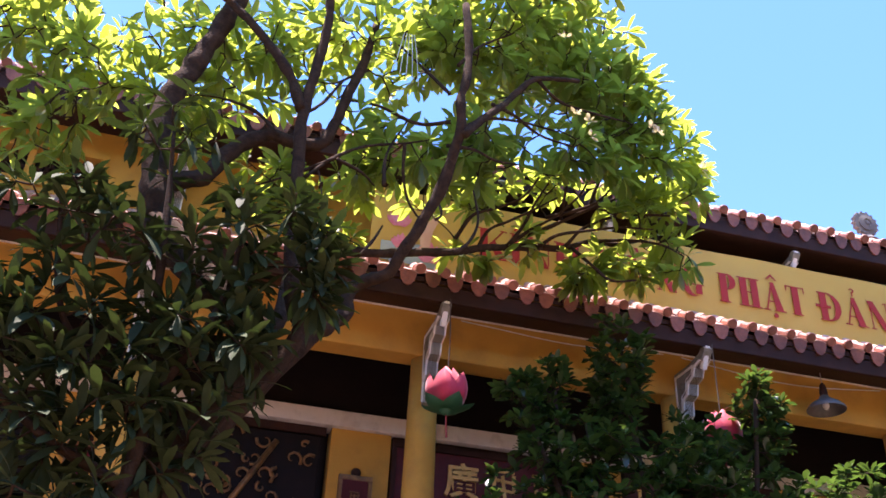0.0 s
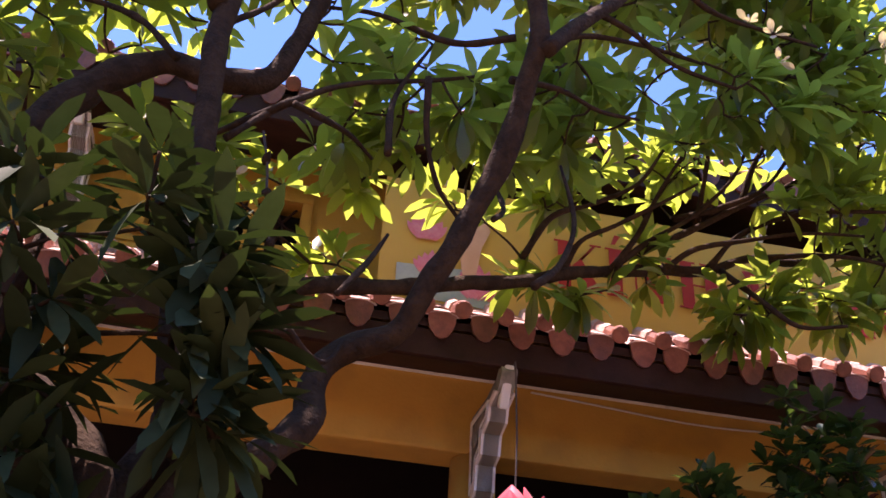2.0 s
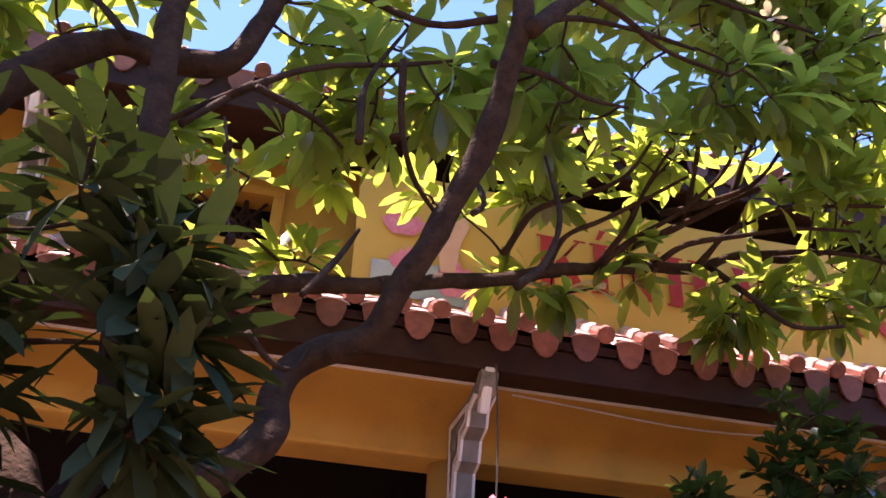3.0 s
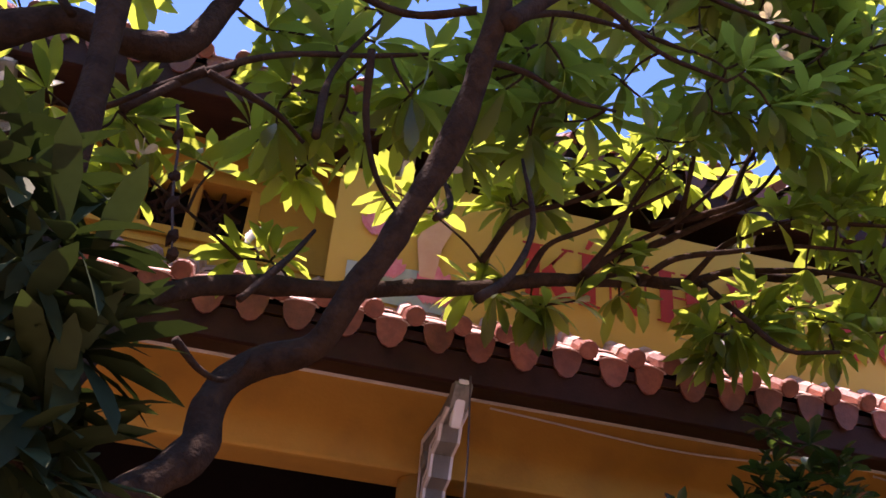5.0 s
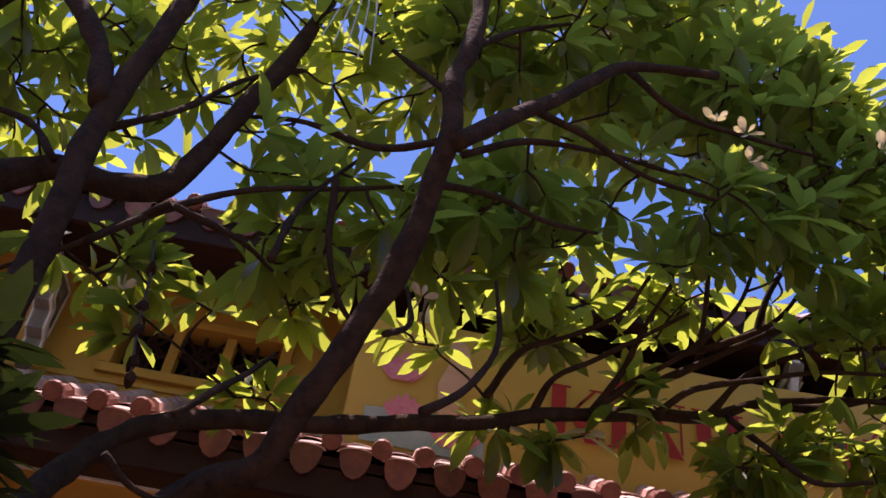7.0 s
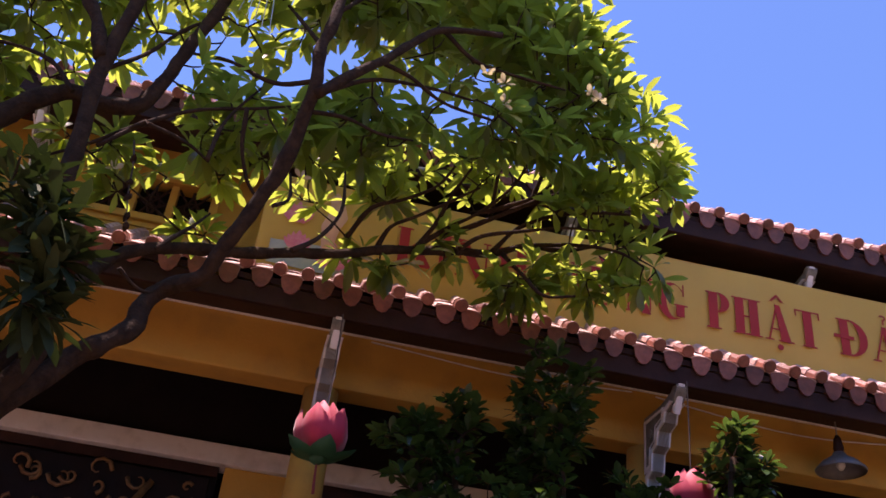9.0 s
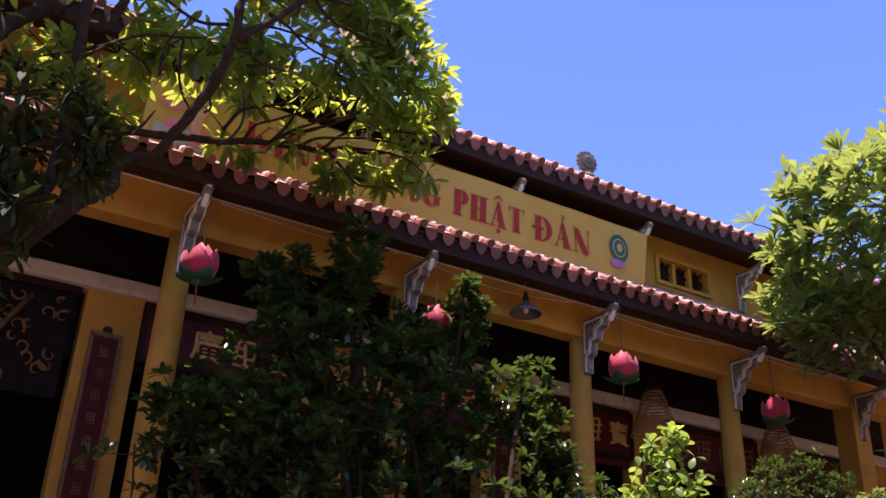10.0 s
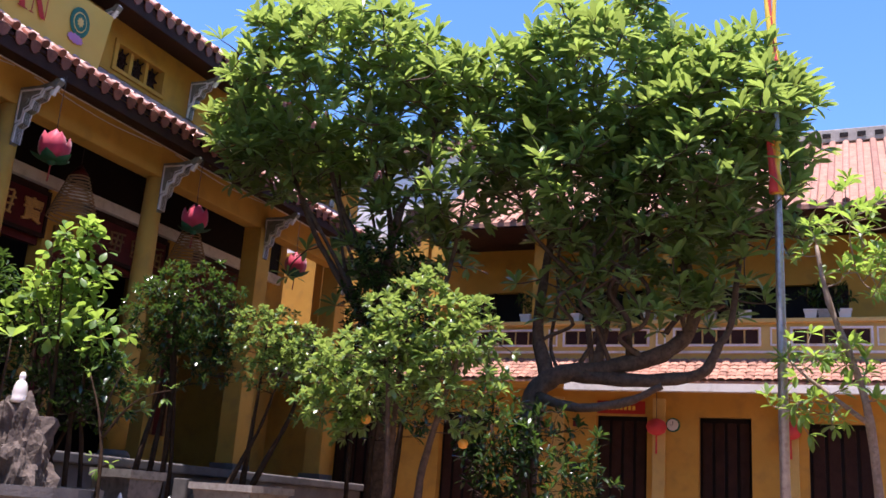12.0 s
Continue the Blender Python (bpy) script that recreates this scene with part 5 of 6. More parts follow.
strands = thing("plastic_strands", "thin pale plastic strands caught in the crown", "string")
for k in range(5):
    v, f = tube(smooth_line([(-0.91 + 0.02 * k, -1.80, 6.85), (-0.94 + 0.035 * k, -1.80, 6.65), (-0.97 + 0.05 * k, -1.80, 6.45 - 0.03 * k)], 4), 0.004, 0.003, 4)
    part("strand", mesh_from(v, f, GREY_PRINT), parent=strands)


# ---------------------------------------------------------------- plumerias at the end of the courtyard
rng = random.Random(41)
limbs = [([(8.6, -2.7, 0.0), (8.5, -2.75, 1.5), (8.45, -2.7, 2.9), (8.3, -2.7, 3.8), (8.2, -2.9, 4.8)], 0.13, 0.05), ([(8.45, -2.7, 2.9), (8.3, -2.2, 3.7), (8.1, -1.7, 4.5), (8.0, -1.3, 5.4)], 0.06, 0.025),
         ([(8.3, -2.7, 3.8), (8.2, -2.2, 4.5), (8.0, -1.9, 5.4), (7.9, -1.8, 6.2)], 0.05, 0.02), ([(8.2, -2.9, 4.8), (8.1, -3.3, 5.4), (8.0, -3.4, 6.2)], 0.04, 0.02)]
tips = in_blob(rng, (7.9, -2.0, 6.35), (1.5, 1.8, 1.2), 500, 0.6, 0.35, 2.0) + in_blob(rng, (7.9, -1.3, 5.6), (1.1, 1.25, 0.75), 120, 0.35, 0.3, 6.0) + in_blob(rng, (8.2, -3.4, 5.5), (1.2, 1.0, 1.3), 150, 0.5, 0.3, 8.0) + in_blob(rng, (8.7, -2.8, 4.4), (0.8, 1.0, 0.8), 50, 0.3, 0.3, 3.3) + in_blob(rng, (8.4, -2.5, 4.2), (0.9, 1.3, 0.9), 30, 0.2, 0.3, 4.4) + in_blob(rng, (8.6, -4.2, 6.0), (1.0, 0.7, 1.2), 120, 0.4, 0.3, 5.5)
for k in range(8):
    a = Vector((8.45, -2.72, 2.6 + 0.2 * k))
    c = Vector((8.2 + rng.uniform(-0.6, 0.4), -2.6 + rng.uniform(-1.3, 1.4), rng.uniform(4.8, 5.8)))
    m1 = a.lerp(c, 0.4) + Vector((rng.uniform(-0.15, 0.15), rng.uniform(-0.3, 0.3), -0.1))
    limbs.append(([a, m1, c], rng.uniform(0.03, 0.05), 0.016))
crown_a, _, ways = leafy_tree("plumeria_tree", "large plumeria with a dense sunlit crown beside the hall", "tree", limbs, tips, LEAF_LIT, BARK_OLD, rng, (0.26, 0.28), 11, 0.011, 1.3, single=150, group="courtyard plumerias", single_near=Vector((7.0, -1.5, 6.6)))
for p, w in list(zip(tips, ways))[:330:7]:
    part("blossom", flower_head(rng, p + Vector((0, 0, 0.06)), 0.05), parent=crown_a, label="cream plumeria blossom")

limbs = [([(9.1, -4.5, 0.0), (9.1, -4.45, 1.2), (9.1, -4.5, 2.4), (9.1, -4.79, 2.78), (9.1, -5.36, 2.86), (9.1, -6.1, 3.05), (9.1, -6.45, 3.4), (9.15, -6.4, 3.95), (9.2, -6.3, 4.8)], 0.17, 0.05),
         ([(9.1, -5.0, 2.8), (9.0, -5.8, 2.72), (9.0, -6.55, 2.80), (9.0, -6.75, 3.1), (9.05, -6.9, 3.4), (9.1, -7.0, 4.2)], 0.09, 0.03), ([(9.1, -4.7, 2.7), (9.2, -4.5, 3.4), (9.2, -4.6, 4.4), (9.2, -4.8, 5.4)], 0.10, 0.03),
         ([(9.1, -5.3, 2.86), (9.2, -5.4, 3.6), (9.2, -5.6, 4.4), (9.2, -5.7, 5.2)], 0.07, 0.025), ([(9.0, -4.6, 2.5), (8.7, -5.2, 2.35), (8.6, -5.8, 2.42), (8.6, -6.2, 2.6)], 0.06, 0.04)]
tips = in_blob(rng, (9.1, -5.4, 6.5), (1.5, 1.35, 1.25), 470, 0.6, 0.35, 12.0) + in_blob(rng, (9.1, -6.8, 5.85), (1.4, 1.1, 1.0), 400, 0.55, 0.35, 15.0) + in_blob(rng, (8.9, -5.0, 5.3), (1.2, 0.9, 1.0), 140, 0.35, 0.3, 18.0) + in_blob(rng, (9.0, -6.6, 4.9), (1.2, 1.3, 0.7), 75, 0.3, 0.3, 19.0) + in_blob(rng, (9.2, -6.0, 4.5), (1.1, 2.0, 0.6), 130, 0.2, 0.3, 20.0) + in_blob(rng, (8.9, -5.9, 3.75), (0.8, 1.9, 0.5), 75, 0.2, 0.3, 21.0)
for k in range(9):
    a = Vector((9.1, -4.6 - 0.22 * k, 2.8 + 0.03 * k + 0.3 * (k > 6)))
    c = Vector((9.1 + rng.uniform(-0.7, 0.5), a.y + rng.uniform(-1.0, 0.7), rng.uniform(4.4, 5.6)))
    bend = [a.lerp(c, s) + Vector((rng.uniform(-0.2, 0.2), rng.uniform(-0.28, 0.28), rng.uniform(-0.12, 0.12))) for s in (0.18, 0.36, 0.54, 0.72, 0.88)]
    limbs.append(([a] + bend + [c], rng.uniform(0.022, 0.042), 0.014))
    for q in (1, 3):
        d = bend[q] + Vector((rng.uniform(-0.4, 0.4), rng.choice((-1, 1)) * rng.uniform(0.3, 0.7), rng.uniform(0.2, 0.7)))
        mid = bend[q].lerp(d, 0.5) + Vector((rng.uniform(-0.1, 0.1), rng.uniform(-0.15, 0.15), rng.uniform(-0.15, 0.1)))
        limbs.append(([bend[q], mid, d], 0.018, 0.009))
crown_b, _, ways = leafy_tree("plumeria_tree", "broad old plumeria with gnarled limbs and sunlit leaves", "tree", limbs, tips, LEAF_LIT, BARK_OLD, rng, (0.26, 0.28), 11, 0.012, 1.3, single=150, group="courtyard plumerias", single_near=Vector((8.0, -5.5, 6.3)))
for p, w in list(zip(tips, ways))[:330:8]:
    part("blossom", flower_head(rng, p + Vector((0, 0, 0.06)), 0.05), parent=crown_b, label="cream plumeria blossom")

limbs = [([(8.2, -8.5, 0.0), (8.2, -8.4, 1.2), (8.1, -8.3, 2.4), (8.0, -8.0, 3.4), (8.0, -7.9, 4.0)], 0.06, 0.02), ([(8.1, -8.3, 2.2), (8.0, -7.8, 2.6), (8.0, -7.6, 2.8)], 0.025, 0.012)]
tips = in_blob(rng, (8.0, -8.35, 4.0), (0.7, 0.6, 0.75), 75, 0.3, 0.35, 22.0) + in_blob(rng, (8.0, -7.95, 2.6), (0.6, 0.55, 0.6), 50, 0.3, 0.3, 25.0)
leafy_tree("young_tree", "slender young tree with pale green leaves", "tree", limbs, tips, LEAF_FRESH, BARK_PALE, rng, (0.15, 0.36), 8, 0.008, 0.5)

# ---------------------------------------------------------------- bonsai and pots in the courtyard


def planter(x, y, z, w, h, mat, label, group="planters", flare=0.82):
    t = thing("planter", label, "planter", pose(x, y, z), group)
    a, b = w / 2 * flare, w / 2
    prof = [(a * 1.414, 0.0), (a * 1.414, 0.03), (b * 1.36, h * 0.82), (b * 1.5, h * 0.84), (b * 1.5, h), (b * 1.32, h), (b * 1.25, h * 0.85)]
    v, f = lathe(prof, 4)
    part("body", mesh_from(moved((v, f), Matrix.Rotation(radians(45), 4, "Z"))[0], f, mat), parent=t)
    part("soil", boxed((-b * 0.9, -b * 0.9, h * 0.84), (b * 0.9, b * 0.9, h * 0.9), 0.02), ROCK, t, "dark soil")
    return t


def plinth(x, y, w, h, label="grey stone plinth under a planter"):
    t = thing("plinth", label, "plinth", pose(x, y, 0), "plinths")
    part("shaft", boxed((-w / 2, -w / 2, 0), (w / 2, w / 2, h - 0.08), 0.01), STONE, t)
    part("cap", boxed((-w / 2 - 0.04, -w / 2 - 0.04, h - 0.08), (w / 2 + 0.04, w / 2 + 0.04, h), 0.012), STONE, t)


rng = random.Random(51)
planter(6.0, -4.3, 0.0, 1.0, 0.55, CONCRETE, "weathered grey planter under a citrus tree")
bush("citrus_tree", "sunlit potted citrus tree with orange fruit", (6.0, -4.15, 0.45),
     [((6.0, -3.9, 2.3), (0.7, 0.75, 0.5), 190), ((6.0, -4.35, 2.75), (0.6, 0.5, 0.55), 150), ((6.0, -4.85, 2.4), (0.55, 0.45, 0.65), 130), ((5.9, -3.55, 1.95), (0.4, 0.4, 0.3), 70), ((6.0, -4.45, 3.25), (0.2, 0.15, 0.25), 12), ((6.1, -4.9, 3.0), (0.2, 0.12, 0.2), 10)],
     LEAF_LIT, BARK_OLD, rng, (0.09, 0.48), 11, 0.06, 3, lift=0.5)
for i, p in enumerate(((6.0, -4.9, 1.68), (5.85, -3.95, 1.86))):
    v, f = lathe([(0.01, -0.045), (0.035, -0.035), (0.05, 0), (0.04, 0.032), (0.01, 0.045)], 14)
    o = thing("orange_fruit", "ripe orange hanging among the leaves", "fruit", pose(*p), "oranges")
    part("peel", mesh_from(v, f, FRUIT, True), parent=o)
    v, f = tube([Vector((0, 0, 0.04)), Vector((0.01, 0.02, 0.2)), Vector((0.0, 0.05, 0.5))], 0.004, 0.004, 4)
    part("stalk", mesh_from(v, f, BARK), parent=o)

for p in ((1.33, -1.12, 2.43), (-0.45, -1.05, 2.05)):
    o = thing("pomelo", "large yellow-orange pomelo hanging in the dark bush", "fruit", pose(*p), "pomelos")
    v, f = lathe([(0.01, -0.10), (0.06, -0.09), (0.10, -0.04), (0.105, 0.01), (0.08, 0.07), (0.03, 0.11), (0.01, 0.115)], 18)
    part("peel", mesh_from(v, f, FRUIT, True), parent=o)
    v, f = tube([Vector((0, 0, 0.11)), Vector((0.01, 0.06, 0.35)), Vector((0.0, 0.2, 0.7))], 0.008, 0.008, 5)
    part("stalk", mesh_from(v, f, BARK), parent=o)

plinth(6.8, -1.97, 0.8, 0.75)
planter(6.8, -1.97, 0.75, 0.78, 0.44, STUCCO, "pale stone planter of a small clipped tree")
bush("clipped_tree", "small clipped tree with pale green leaves in a white planter", (6.8, -1.95, 1.1), [((6.8, -2.05, 2.85), (0.5, 0.42, 0.38), 200), ((6.8, -2.6, 2.65), (0.45, 0.4, 0.32), 160), ((6.8, -2.35, 2.4), (0.5, 0.55, 0.2), 90)],
     LEAF_LIT, BARK, rng, (0.055, 0.5), 12, 0.04, 3, lift=0.4)
planter(5.5, -3.48, 0.6, 0.24, 0.46, PORCELAIN, "small white flower pot on a plinth")
plinth(5.5, -3.48, 0.26, 0.6)
planter(5.5, -1.50, 0.75, 0.5, 0.50, CONCRETE, "grey footed planter in the shade")
plinth(5.5, -1.50, 0.5, 0.75)

plinth(4.0, -1.85, 0.7, 0.65)
planter(4.0, -1.85, 0.65, 0.7, 0.4, CONCRETE, "grey planter of a leafy vine")
bush("vine_bush", "fresh green heart-leaved bush in full sun", (4.0, -1.85, 1.0), [((4.0, -1.85, 2.95), (0.35, 0.40, 0.35), 60), ((4.0, -1.65, 2.6), (0.4, 0.45, 0.3), 60), ((4.0, -1.95, 3.25), (0.15, 0.15, 0.15), 14), ((4.0, -2.1, 2.35), (0.3, 0.3, 0.25), 30)],
     LEAF_FRESH, BARK, rng, (0.115, 0.62), 4, 0.03, 4, lift=0.1, spread=(35, 100), single=120, near=Vector((4.0, -1.9, 3.1)))
bush("shade_bush", "dark feathery bush in the shade of the porch", (6.6, -0.95, 0.0), [((6.6, -1.0, 3.15), (0.6, 0.8, 0.55), 300), ((6.7, -1.0, 2.6), (0.5, 0.6, 0.5), 130)], LEAF_BUSH, BARK, rng, (0.08, 0.34), 12, 0.06, 4)
bush("shade_bush", "low dark bush beside the rockery", (4.4, -1.2, 0.0), [((4.4, -1.1, 2.3), (0.5, 0.6, 0.6), 190), ((4.3, -2.0, 1.9), (0.4, 0.5, 0.4), 130), ((3.9, -0.8, 2.7), (0.4, 0.4, 0.5), 110)], LEAF_BUSH, BARK, rng, (0.10, 0.36), 10, 0.05, 4)
bush("dark_tree", "dense dark tree before the far porch end", (7.6, -3.1, 0.0), [((7.8, -3.0, 3.6), (0.4, 0.6, 0.8), 190), ((7.7, -3.3, 2.6), (0.4, 0.8, 0.8), 200)], LEAF_BUSH, BARK, rng, (0.12, 0.34), 9, 0.06, 4)
bush("shade_bush", "dark bush under the old plumeria", (8.2, -4.9, 0.0), [((8.2, -5.0, 1.5), (0.5, 0.8, 0.8), 220), ((8.2, -4.4, 1.9), (0.4, 0.5, 0.6), 120)], LEAF_BUSH, BARK, rng, (0.13, 0.30), 9, 0.05, 3)

# rockery with a small white figure
rock = thing("rockery", "eroded brown ornamental rock", "rock", pose(3.6, -1.95, 0.0))
bm = bmesh.new()
bmesh.ops.create_icosphere(bm, subdivisions=5, radius=1.0)
for q in bm.verts:
    n = noise.noise(q.co * 2.3) * 0.5 + noise.noise(q.co * 5) * 0.4 + abs(noise.noise(q.co * 11)) * 0.25
    q.co = Vector((q.co.x * 0.28, q.co.y * 0.33, 0.85 + q.co.z * 0.88)) * 1.0 + q.co * n * 0.26
part("stone", bm, ROCK, rock)
v, f = lathe([(0.07, 0.0), (0.085, 0.02), (0.07, 0.05), (0.075, 0.10), (0.065, 0.17), (0.05, 0.21), (0.028, 0.235), (0.035, 0.26), (0.032, 0.29), (0.012, 0.315)], 14)
tagged(part("statuette", mesh_from(moved((v, f), pose(3.52, -2.0, 1.68) @ Matrix.Scale(0.8, 4))[0], f, PORCELAIN, True)), "small white porcelain figure on the rock", "statuette")
basin = thing("basin", "low pale stone basin round the rockery", "basin", pose(3.6, -2.0, 0.0))
v, f = lathe([(0.62, 0.0), (0.66, 0.92), (0.72, 0.96), (0.72, 1.04), (0.64, 1.04), (0.60, 0.88)], 20)
part("bowl", mesh_from(v, f, STONE), parent=basin)

# bare shrub with a few yellow leaves
limbs = [([(3.8, -2.72, 0.9), (3.8, -2.7, 1.3), (3.8, -2.6, 1.65), (3.8, -2.45, 1.95)], 0.02, 0.006), ([(3.8, -2.68, 1.45), (3.8, -2.9, 1.7), (3.8, -3.1, 1.8), (3.8, -3.3, 1.84)], 0.012, 0.004), ([(3.8, -2.65, 1.5), (3.75, -2.75, 1.8), (3.8, -2.8, 2.0)], 0.010, 0.004)]
tips = [Vector(p) for p in ((3.8, -3.08, 1.88), (3.8, -3.3, 1.86), (3.8, -3.25, 1.78), (3.8, -2.82, 2.0), (3.8, -2.44, 1.98), (3.8, -2.6, 1.3), (3.78, -2.7, 1.2), (3.8, -2.8, 1.25))]
leafy_tree("bare_shrub", "nearly bare shrub with a few yellow leaves", "shrub", limbs, tips, LEAF_FRESH, BARK, rng, (0.075, 0.4), 5, 0.004, 0.3)
plinth(3.8, -2.72, 0.3, 0.6)
planter(3.8, -2.72, 0.6, 0.34, 0.36, CONCRETE, "small grey pot of a bare shrub")
limbs = [([(2.5, -2.95, 0.0), (2.5, -2.95, 1.2), (2.5, -2.95, 2.0)], 0.015, 0.006)]
leafy_tree("seedling", "single bright green shoot in the sun", "plant", limbs, [Vector((2.5, -2.95, 2.02))], LEAF_FRESH, BARK, rng, (0.20, 0.34), 5, 0.006, 1.5, spread=(40, 75))

# low white balustrade
rail = thing("balustrade", "low white-tipped courtyard balustrade", "balustrade", pose(4.7, -0.4, -0.2))
part("rail", boxed((-0.03, -5.6, 0.95), (0.03, -1.2, 1.02), 0.01), STUCCO, rail)
part("rail", boxed((-0.03, -5.6, 0.2), (0.03, -1.2, 0.27), 0.01), STUCCO, rail)
v, f = lathe([(0.035, 0.0), (0.035, 1.05), (0.05, 1.08), (0.05, 1.11), (0.03, 1.17), (0.005, 1.23)], 10)
post = mesh_from(v, f, WHITE)
for i in range(9):
    part("post", post, parent=rail, at=pose(0, -1.2 - 0.55 * i, 0))

# ---------------------------------------------------------------- flag pole
pole = thing("flag_pole", "weathered steel flag pole with furled bright flags", "flag pole", pose(8.48, -7.50, 0))
v, f = lathe([(0.055, 0.0), (0.052, 3.0), (0.035, 5.5), (0.022, 7.6)], 12)
part("pole", mesh_from(v, f, METAL, True), parent=pole)
v, f = lathe([(0.14, 0.0), (0.14, 0.15), (0.07, 0.18)], 16)
part("foot", mesh_from(v, f, STONE), parent=pole)


def furled(z0, z1, r, mats, seed):
    rr = random.Random(seed)
    for k, mat in enumerate(mats):
        pts = [Vector((-0.03 - 0.02 * k, -0.03 + 0.045 * k + 0.03 * math.sin(3 * s + k), z1 + (z0 - z1) * s)) for s in np.linspace(0, 1, 9)]
        verts, faces = tube(pts, r * 0.35, r, 8, 0.5)
        part("flag", mesh_from(verts, faces, mat, True), parent=pole, label="furled cloth strip")


furled(6.20, 7.35, 0.045, (FLAG_YELLOW, FLAG_RED, FLAG_YELLOW), 1)
furled(4.75, 5.45, 0.06, (FLAG_YELLOW, FLAG_ORANGE, FLAG_RED), 2)

# ---------------------------------------------------------------- house across the court
X2 = 13.0
house = thing("courtyard_house", "two-storey ochre house with a tiled lean-to roof", "house", pose(0.5, 0.2, 0.3), kind="structure")
part("plinth", boxed((12.9, -16.0, -0.3), (14.2, 7.0, 0.0), 0.01), STONE, house, "grey stone plinth")
DOORS = [(-8.60, -7.66, 2.46), (-6.83, -6.02, 2.51), (-5.20, -4.34, 2.50), (-2.4, -1.5, 2.5), (-0.2, 0.7, 2.5)]
ys = [-16.0] + [e for a, b, z in DOORS for e in (a, b)] + [7.0]
for a, b in zip(ys[::2], ys[1::2]):
    part("wall", boxed((X2, a, 0), (X2 + 0.25, b, 2.95)), YELLOW, house)
for a, b, z in DOORS:
    part("wall", boxed((X2, a, z), (X2 + 0.25, b, 2.95)), YELLOW, house)
    d = part("door", boxed((X2 + 0.16, a, 0), (X2 + 0.2, b, z)), BLACK_AND_SHADE, house, "dark wooden double door")
    for k in range(4):
        part("door_panel", boxed((X2 + 0.135, a + 0.05 + k * (b - a - 0.05) / 4, 0.3), (X2 + 0.165, a + (k + 1) * (b - a - 0.05) / 4, z - 0.08), 0.01), DARK_WOOD, d)
for y in (-7.42, -5.40, -3.70):
    part("pilaster", boxed((X2 - 0.08, y - 0.10, 0), (X2 + 0.0, y + 0.10, 2.78), 0.01), PALE_YELLOW, house, "pale ochre pilaster")
part("gutter", boxed((X2 - 0.78, -9.5, 2.80), (X2 - 0.70, -4.0, 2.93), 0.01), WHITE, house, "white painted gutter board")
part("lean_to_soffit", boxed((X2 - 0.72, -9.5, 2.93), (X2 + 0.1, 3.0, 2.97)), YELLOW, house)
lean = []
rr = random.Random(8)
lean_me = mesh_from(*joined([moved(arc_tile(0.07, 0.17, 0.014, 1, 4, 0.45), Matrix.Rotation(radians(-90), 4, "Z"))]), TILE_OLD)
part("lean_to_boards", mesh_from(*moved(prism([(12.22, 2.97), (13.0, 3.42), (13.0, 3.36), (12.22, 2.93)], 12.5), Matrix.Translation((0, -9.5, 0))), TILE_OLD), parent=house)
for i in range(92):
    for k in range(6):
        m = Matrix.Translation((X2 - 0.78 + 0.125 * k, -9.45 + i * 0.135 + rr.uniform(-0.01, 0.01), 2.985 + 0.072 * k + rr.uniform(-0.006, 0.006))) @ Matrix.Rotation(radians(-26), 4, "Y")
        v = [m @ Matrix.Rotation(radians(-90), 4, "Z") @ Vector(q) for q in arc_tile(0.075, 0.17, 0.014, 1, 4, 0.45)[0]]
        lean.append((v, arc_tile(0.075, 0.17, 0.014, 1, 4, 0.45)[1]))
v, f = joined(lean)
tagged(part("lean_to_tiles", mesh_from(v, f, TILE_OLD), parent=house), kind="stuff")
part("parapet", boxed((X2, -12.0, 2.95), (X2 + 0.2, 7.0, 4.02)), PALE_YELLOW, house, "pale ochre parapet")
part("parapet_cap", boxed((X2 - 0.06, -12.0, 4.02), (X2 + 0.26, 7.0, 4.09), 0.012), PALE_YELLOW, house)
part("parapet_line", boxed((X2 - 0.03, -12.0, 3.53), (X2, 7.0, 3.57), 0.006), WHITE, house)
for a, b, n in ((-10.1, -8.9, 5), (-8.64, -7.44, 5), (-7.0, -5.61, 6), (-5.22, -3.72, 6), (-3.36, -2.1, 5), (-1.7, -0.3, 6), (0.1, 1.5, 6)):
    fr = bmesh.new()
    for lo, hi in (((X2 - 0.025, a, 3.92), (X2, b, 3.955)), ((X2 - 0.025, a, 3.645), (X2, b, 3.68)), ((X2 - 0.025, a, 3.68), (X2, a + 0.035, 3.92)), ((X2 - 0.025, b - 0.035, 3.68), (X2, b, 3.92))):
        box(fr, lo, hi)
    g = part("grille", fr, WHITE, house, "white framed parapet grille")
    w = (b - a - 0.07) / n
    for k in range(n):
        part("pane", boxed((X2 - 0.008, a + 0.05 + k * w, 3.69), (X2 - 0.001, a + 0.02 + (k + 1) * w, 3.91)), DARK_WOOD, g)
for y in (-8.77, -7.22, -5.41, -3.54, -1.9):
    fr = bmesh.new()
    for lo, hi in (((X2 - 0.02, y - 0.08, 3.92), (X2, y + 0.08, 3.95)), ((X2 - 0.02, y - 0.08, 3.65), (X2, y + 0.08, 3.68)), ((X2 - 0.02, y - 0.08, 3.68), (X2, y - 0.055, 3.92)), ((X2 - 0.02, y + 0.055, 3.68), (X2, y + 0.08, 3.92))):
        box(fr, lo, hi)
    part("small_frame", fr, WHITE, house)
OPEN2 = [(-8.3, -6.05), (-4.9, -3.6), (-2.6, -1.4), (-0.3, 0.9)]
ys = [-12.0] + [e for q in OPEN2 for e in q] + [7.0]
for a, b in zip(ys[::2], ys[1::2]):
    part("upper_wall", boxed((14.0, a, 3.3), (14.2, b, 5.9)), YELLOW, house)
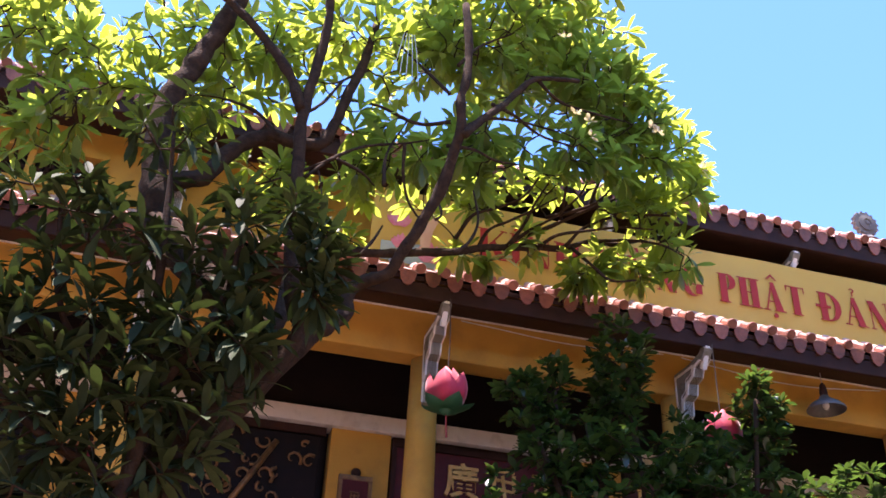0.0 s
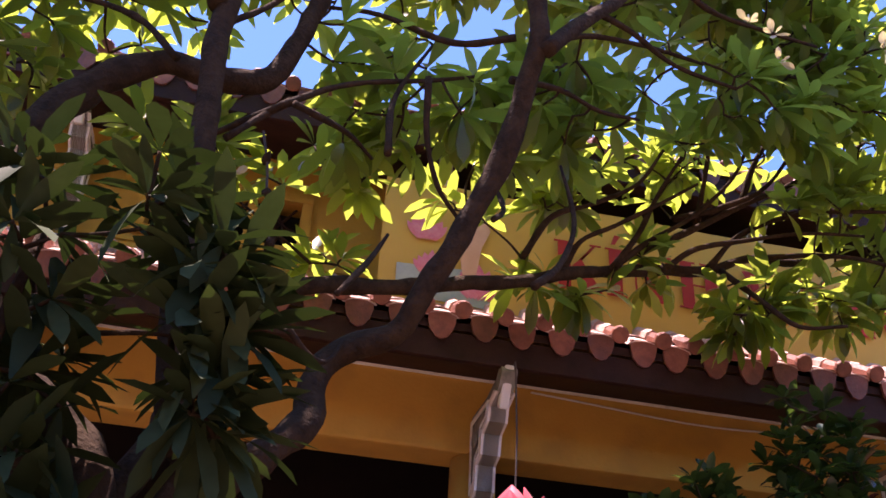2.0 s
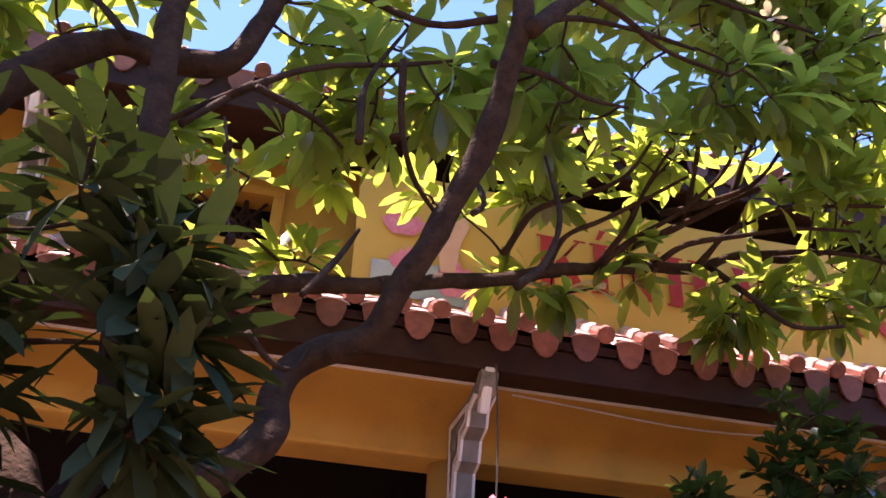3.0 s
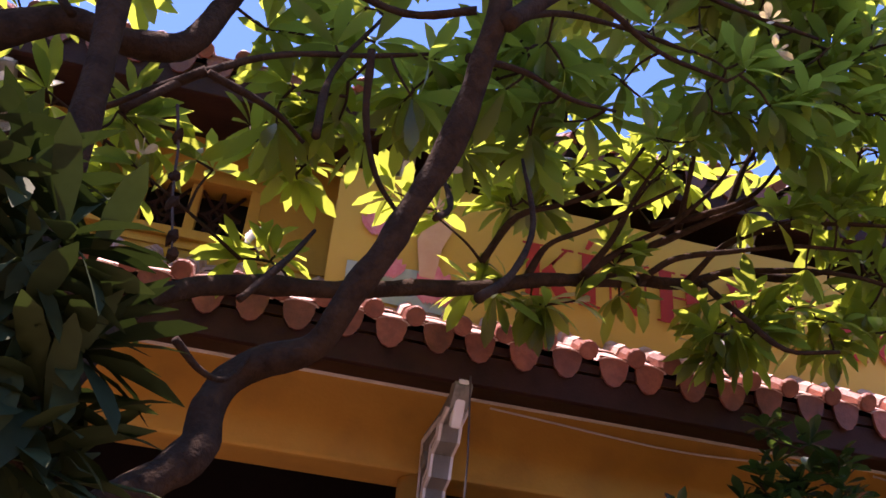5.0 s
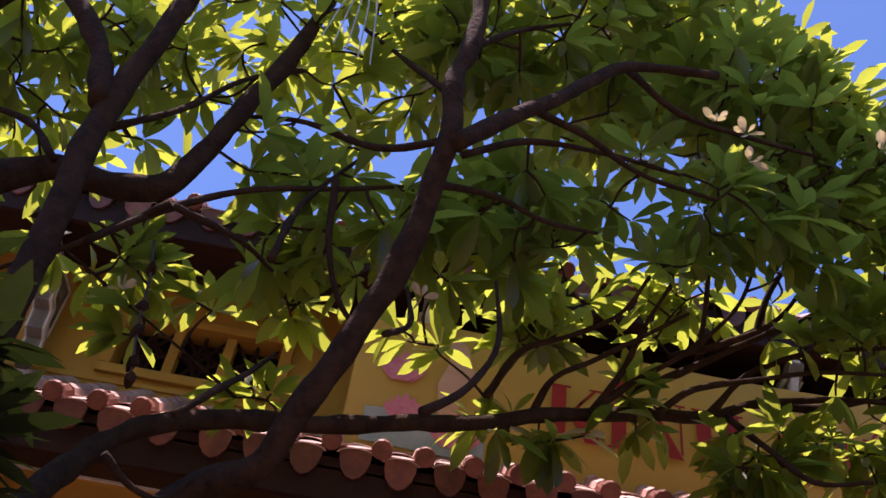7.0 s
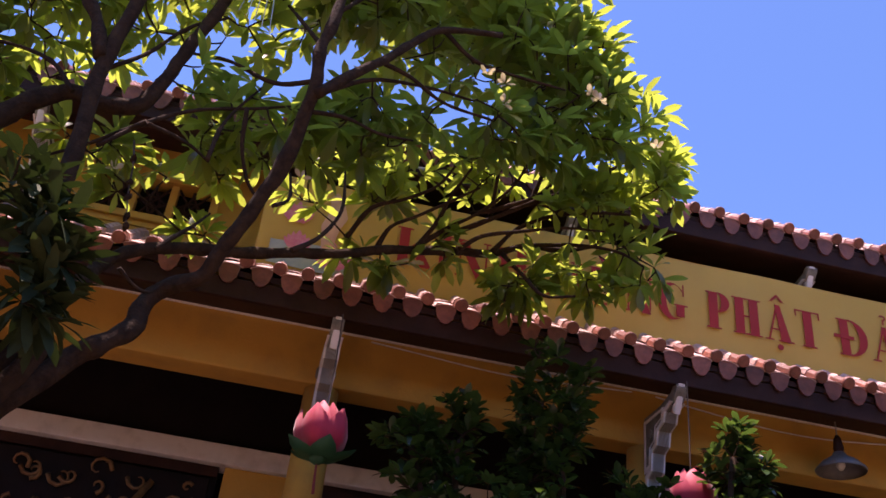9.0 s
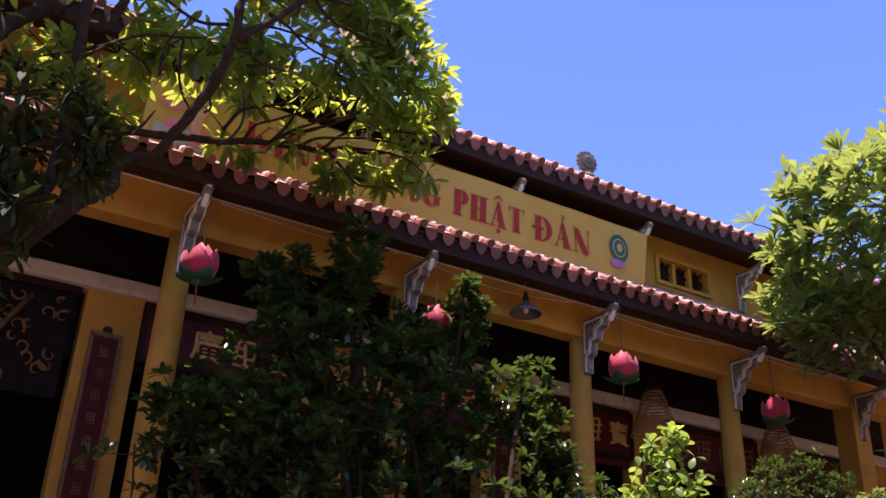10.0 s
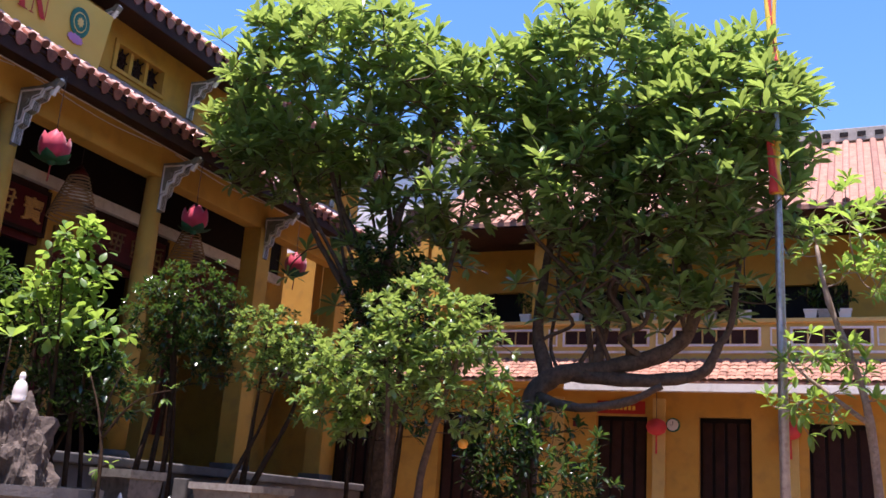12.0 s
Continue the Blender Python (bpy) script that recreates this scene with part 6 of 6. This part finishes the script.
for a, b in OPEN2:
    part("upper_wall", boxed((14.0, a, 4.88), (14.2, b, 5.9)), YELLOW, house)
    # A near-black sheet in the opening stands for the unlit room.
    w = part("window", boxed((14.12, a, 3.3), (14.16, b, 4.88)), BLACK_AND_SHADE, house, "near-black sheet for the dark of an open window")
    part("window_frame", boxed((14.02, (a + b) / 2 - 0.03, 3.3), (14.12, (a + b) / 2 + 0.03, 4.88), 0.005), DARK_WOOD, w)
for y in (-9.9, -5.5, -3.2, -0.9, 1.4):
    part("gallery_post", boxed((13.05, y - 0.09, 4.09), (13.2, y + 0.09, 5.75), 0.01), YELLOW, house)
part("gallery_floor", boxed((13.0, -12, 3.2), (14.2, 7, 3.3)), STONE, house)
part("eave_board", boxed((12.55, -12.0, 5.72), (14.2, -1.0, 5.82)), DARK_WOOD, house)
part("roof", mesh_from(*moved(prism([(12.45, 5.80), (16.0, 8.2), (19.5, 5.8), (19.5, 5.7), (16.0, 8.05), (12.45, 5.72)], 11.0), Matrix.Translation((0, -12.0, 0))), TILE_OLD), parent=house, label="old red tile roof")
part("back_block", boxed((14.2, -11.8, 0), (19.2, -1.2, 5.75)), YELLOW, house)
ridge = part("ridge", boxed((15.85, -12.0, 8.15), (16.15, -1.0, 8.42), 0.02), STUCCO, house, "grey pierced ridge")
for i in range(34):
    # Black plates on the solid ridge put in the shade of its piercings.
    part("ridge_dark_plate", boxed((15.83, -11.8 + i * 0.31, 8.24), (15.85, -11.65 + i * 0.31, 8.33)), BLACK_AND_SHADE, ridge)
rows = []
for i in range(46):
    y = -11.9 + i * 0.237
    rows.append(moved(arc_tile(0.06, 4.25, 0.02, 1, 4, 0.7), Matrix.Translation((12.42, y, 5.82)) @ Matrix.Rotation(radians(-34), 4, "Y") @ Matrix.Rotation(radians(-90), 4, "Z")))
v, f = joined(rows)
tagged(part("roof_rolls", mesh_from(v, f, TILE_OLD), parent=house), kind="stuff")

sign = thing("door_sign", "red sign with a line of pale bars over the doorway", "sign", pose(X2 + 0.45, -4.57, 2.82))
part("board", boxed((0, -0.40, 0), (0.04, 0.40, 0.21), 0.006), RED_PAINT, sign)
for k in range(7):
    part("bar", boxed((-0.004, -0.24 + 0.07 * k, 0.06), (0.0, -0.195 + 0.07 * k, 0.13)), FLAG_YELLOW, sign)
clock = thing("wall_clock", "round white wall clock on the ochre wall", "clock", pose(X2 + 0.455, -5.42, 2.66, 0, -90, 0))
v, f = lathe([(0.10, -0.04), (0.115, -0.02), (0.11, 0.0), (0.095, 0.002)], 24)
part("case", mesh_from(v, f, TEAL), parent=clock)
v, f = lathe([(0.092, 0.003), (0.09, 0.006)], 24)
part("dial", mesh_from(v, f, PORCELAIN), parent=clock)
part("pointer", boxed((-0.004, -0.004, 0.007), (0.06, 0.004, 0.01)), BLACK_AND_SHADE, clock)
part("pointer", boxed((-0.004, -0.004, 0.011), (0.003, 0.045, 0.014)), BLACK_AND_SHADE, clock)
for y, z in ((-5.40, 2.30), (-7.42, 2.30)):
    t = thing("paper_lantern", "small red round lantern on a pilaster", "lantern", pose(X2 + 0.25, y + 0.2, z + 0.3), "pilaster lanterns")
    v, f = lathe([(0.05, -0.13), (0.13, -0.09), (0.17, 0.0), (0.13, 0.09), (0.05, 0.13)], 16)
    part("shade", mesh_from(v, f, FLAG_RED, True), parent=t)
    v, f = tube([Vector((0, 0, 0.12)), Vector((0, 0, 0.63))], 0.006, 0.006, 4)
    part("cord", mesh_from(v, f, ROPE), parent=t)
    v, f = tube([Vector((0, 0, -0.12)), Vector((0, 0, -0.42))], 0.012, 0.02, 6)
    part("tassel", mesh_from(v, f, FLAG_RED), parent=t)
for nm, y, z, s in (("notice_box", -4.02, 2.35, 0.06), ("letter_box", -4.05, 1.62, 0.13)):
    t = thing(nm, "small dark box fixed to the ochre wall", "box", pose(X2 + 0.45, y + 0.2, z + 0.3))
    part("case", boxed((0, -s, -0.06), (0.05, s, 0.06), 0.008), LACQUER if s < 0.1 else BLACK_AND_SHADE, t)
    part("lid", boxed((-0.01, -s - 0.01, 0.06), (0.05, s + 0.01, 0.075), 0.003), DARK_WOOD, t)

# pots along the parapet
rng = random.Random(61)
for i, y in enumerate((-8.25, -7.95, -7.75, -6.75, -6.2, -5.7, -5.2, -4.5, -3.9, -3.0)):
    planter(13.6, y + 0.2, 4.39, 0.2, 0.15, PORCELAIN if i % 3 != 1 else STUCCO, "small pot on the parapet", "parapet pots")
    bush("pot_plant", "small leafy plant in a parapet pot", (13.6, y + 0.2, 4.5), [((13.6, y + 0.2, 4.76), (0.16, 0.18, 0.2), 14)], LEAF_BUSH, BARK, rng, (0.14, 0.28), 6, 0.01, 2)

# white house behind the hall, and plain unseen walls added to close the court behind the camera and cut low skylight
far = thing("white_house", "pale distant house with a brown tile roof", "house", kind="structure")
part("wall", boxed((16.2, -0.9, 0), (22, 9.0, 8.9)), WHITE, far)
part("roof", boxed((16.0, -1.0, 8.9), (22.2, 9.2, 9.15), 0.03), TILE_OLD, far)
for k in range(3):
    part("window", boxed((16.15, 0.2 + 2.2 * k, 6.6), (16.2, 1.1 + 2.2 * k, 7.6)), DARK_WOOD, far)
part("unseen_wall_south", boxed((-14, -16.3, 0), (13.3, -16.0, 7.5)), YELLOW)["kind"] = "structure"
part("unseen_wall_west", boxed((-14.3, -16.3, 0), (-14, 9, 7.5)), YELLOW)["kind"] = "structure"
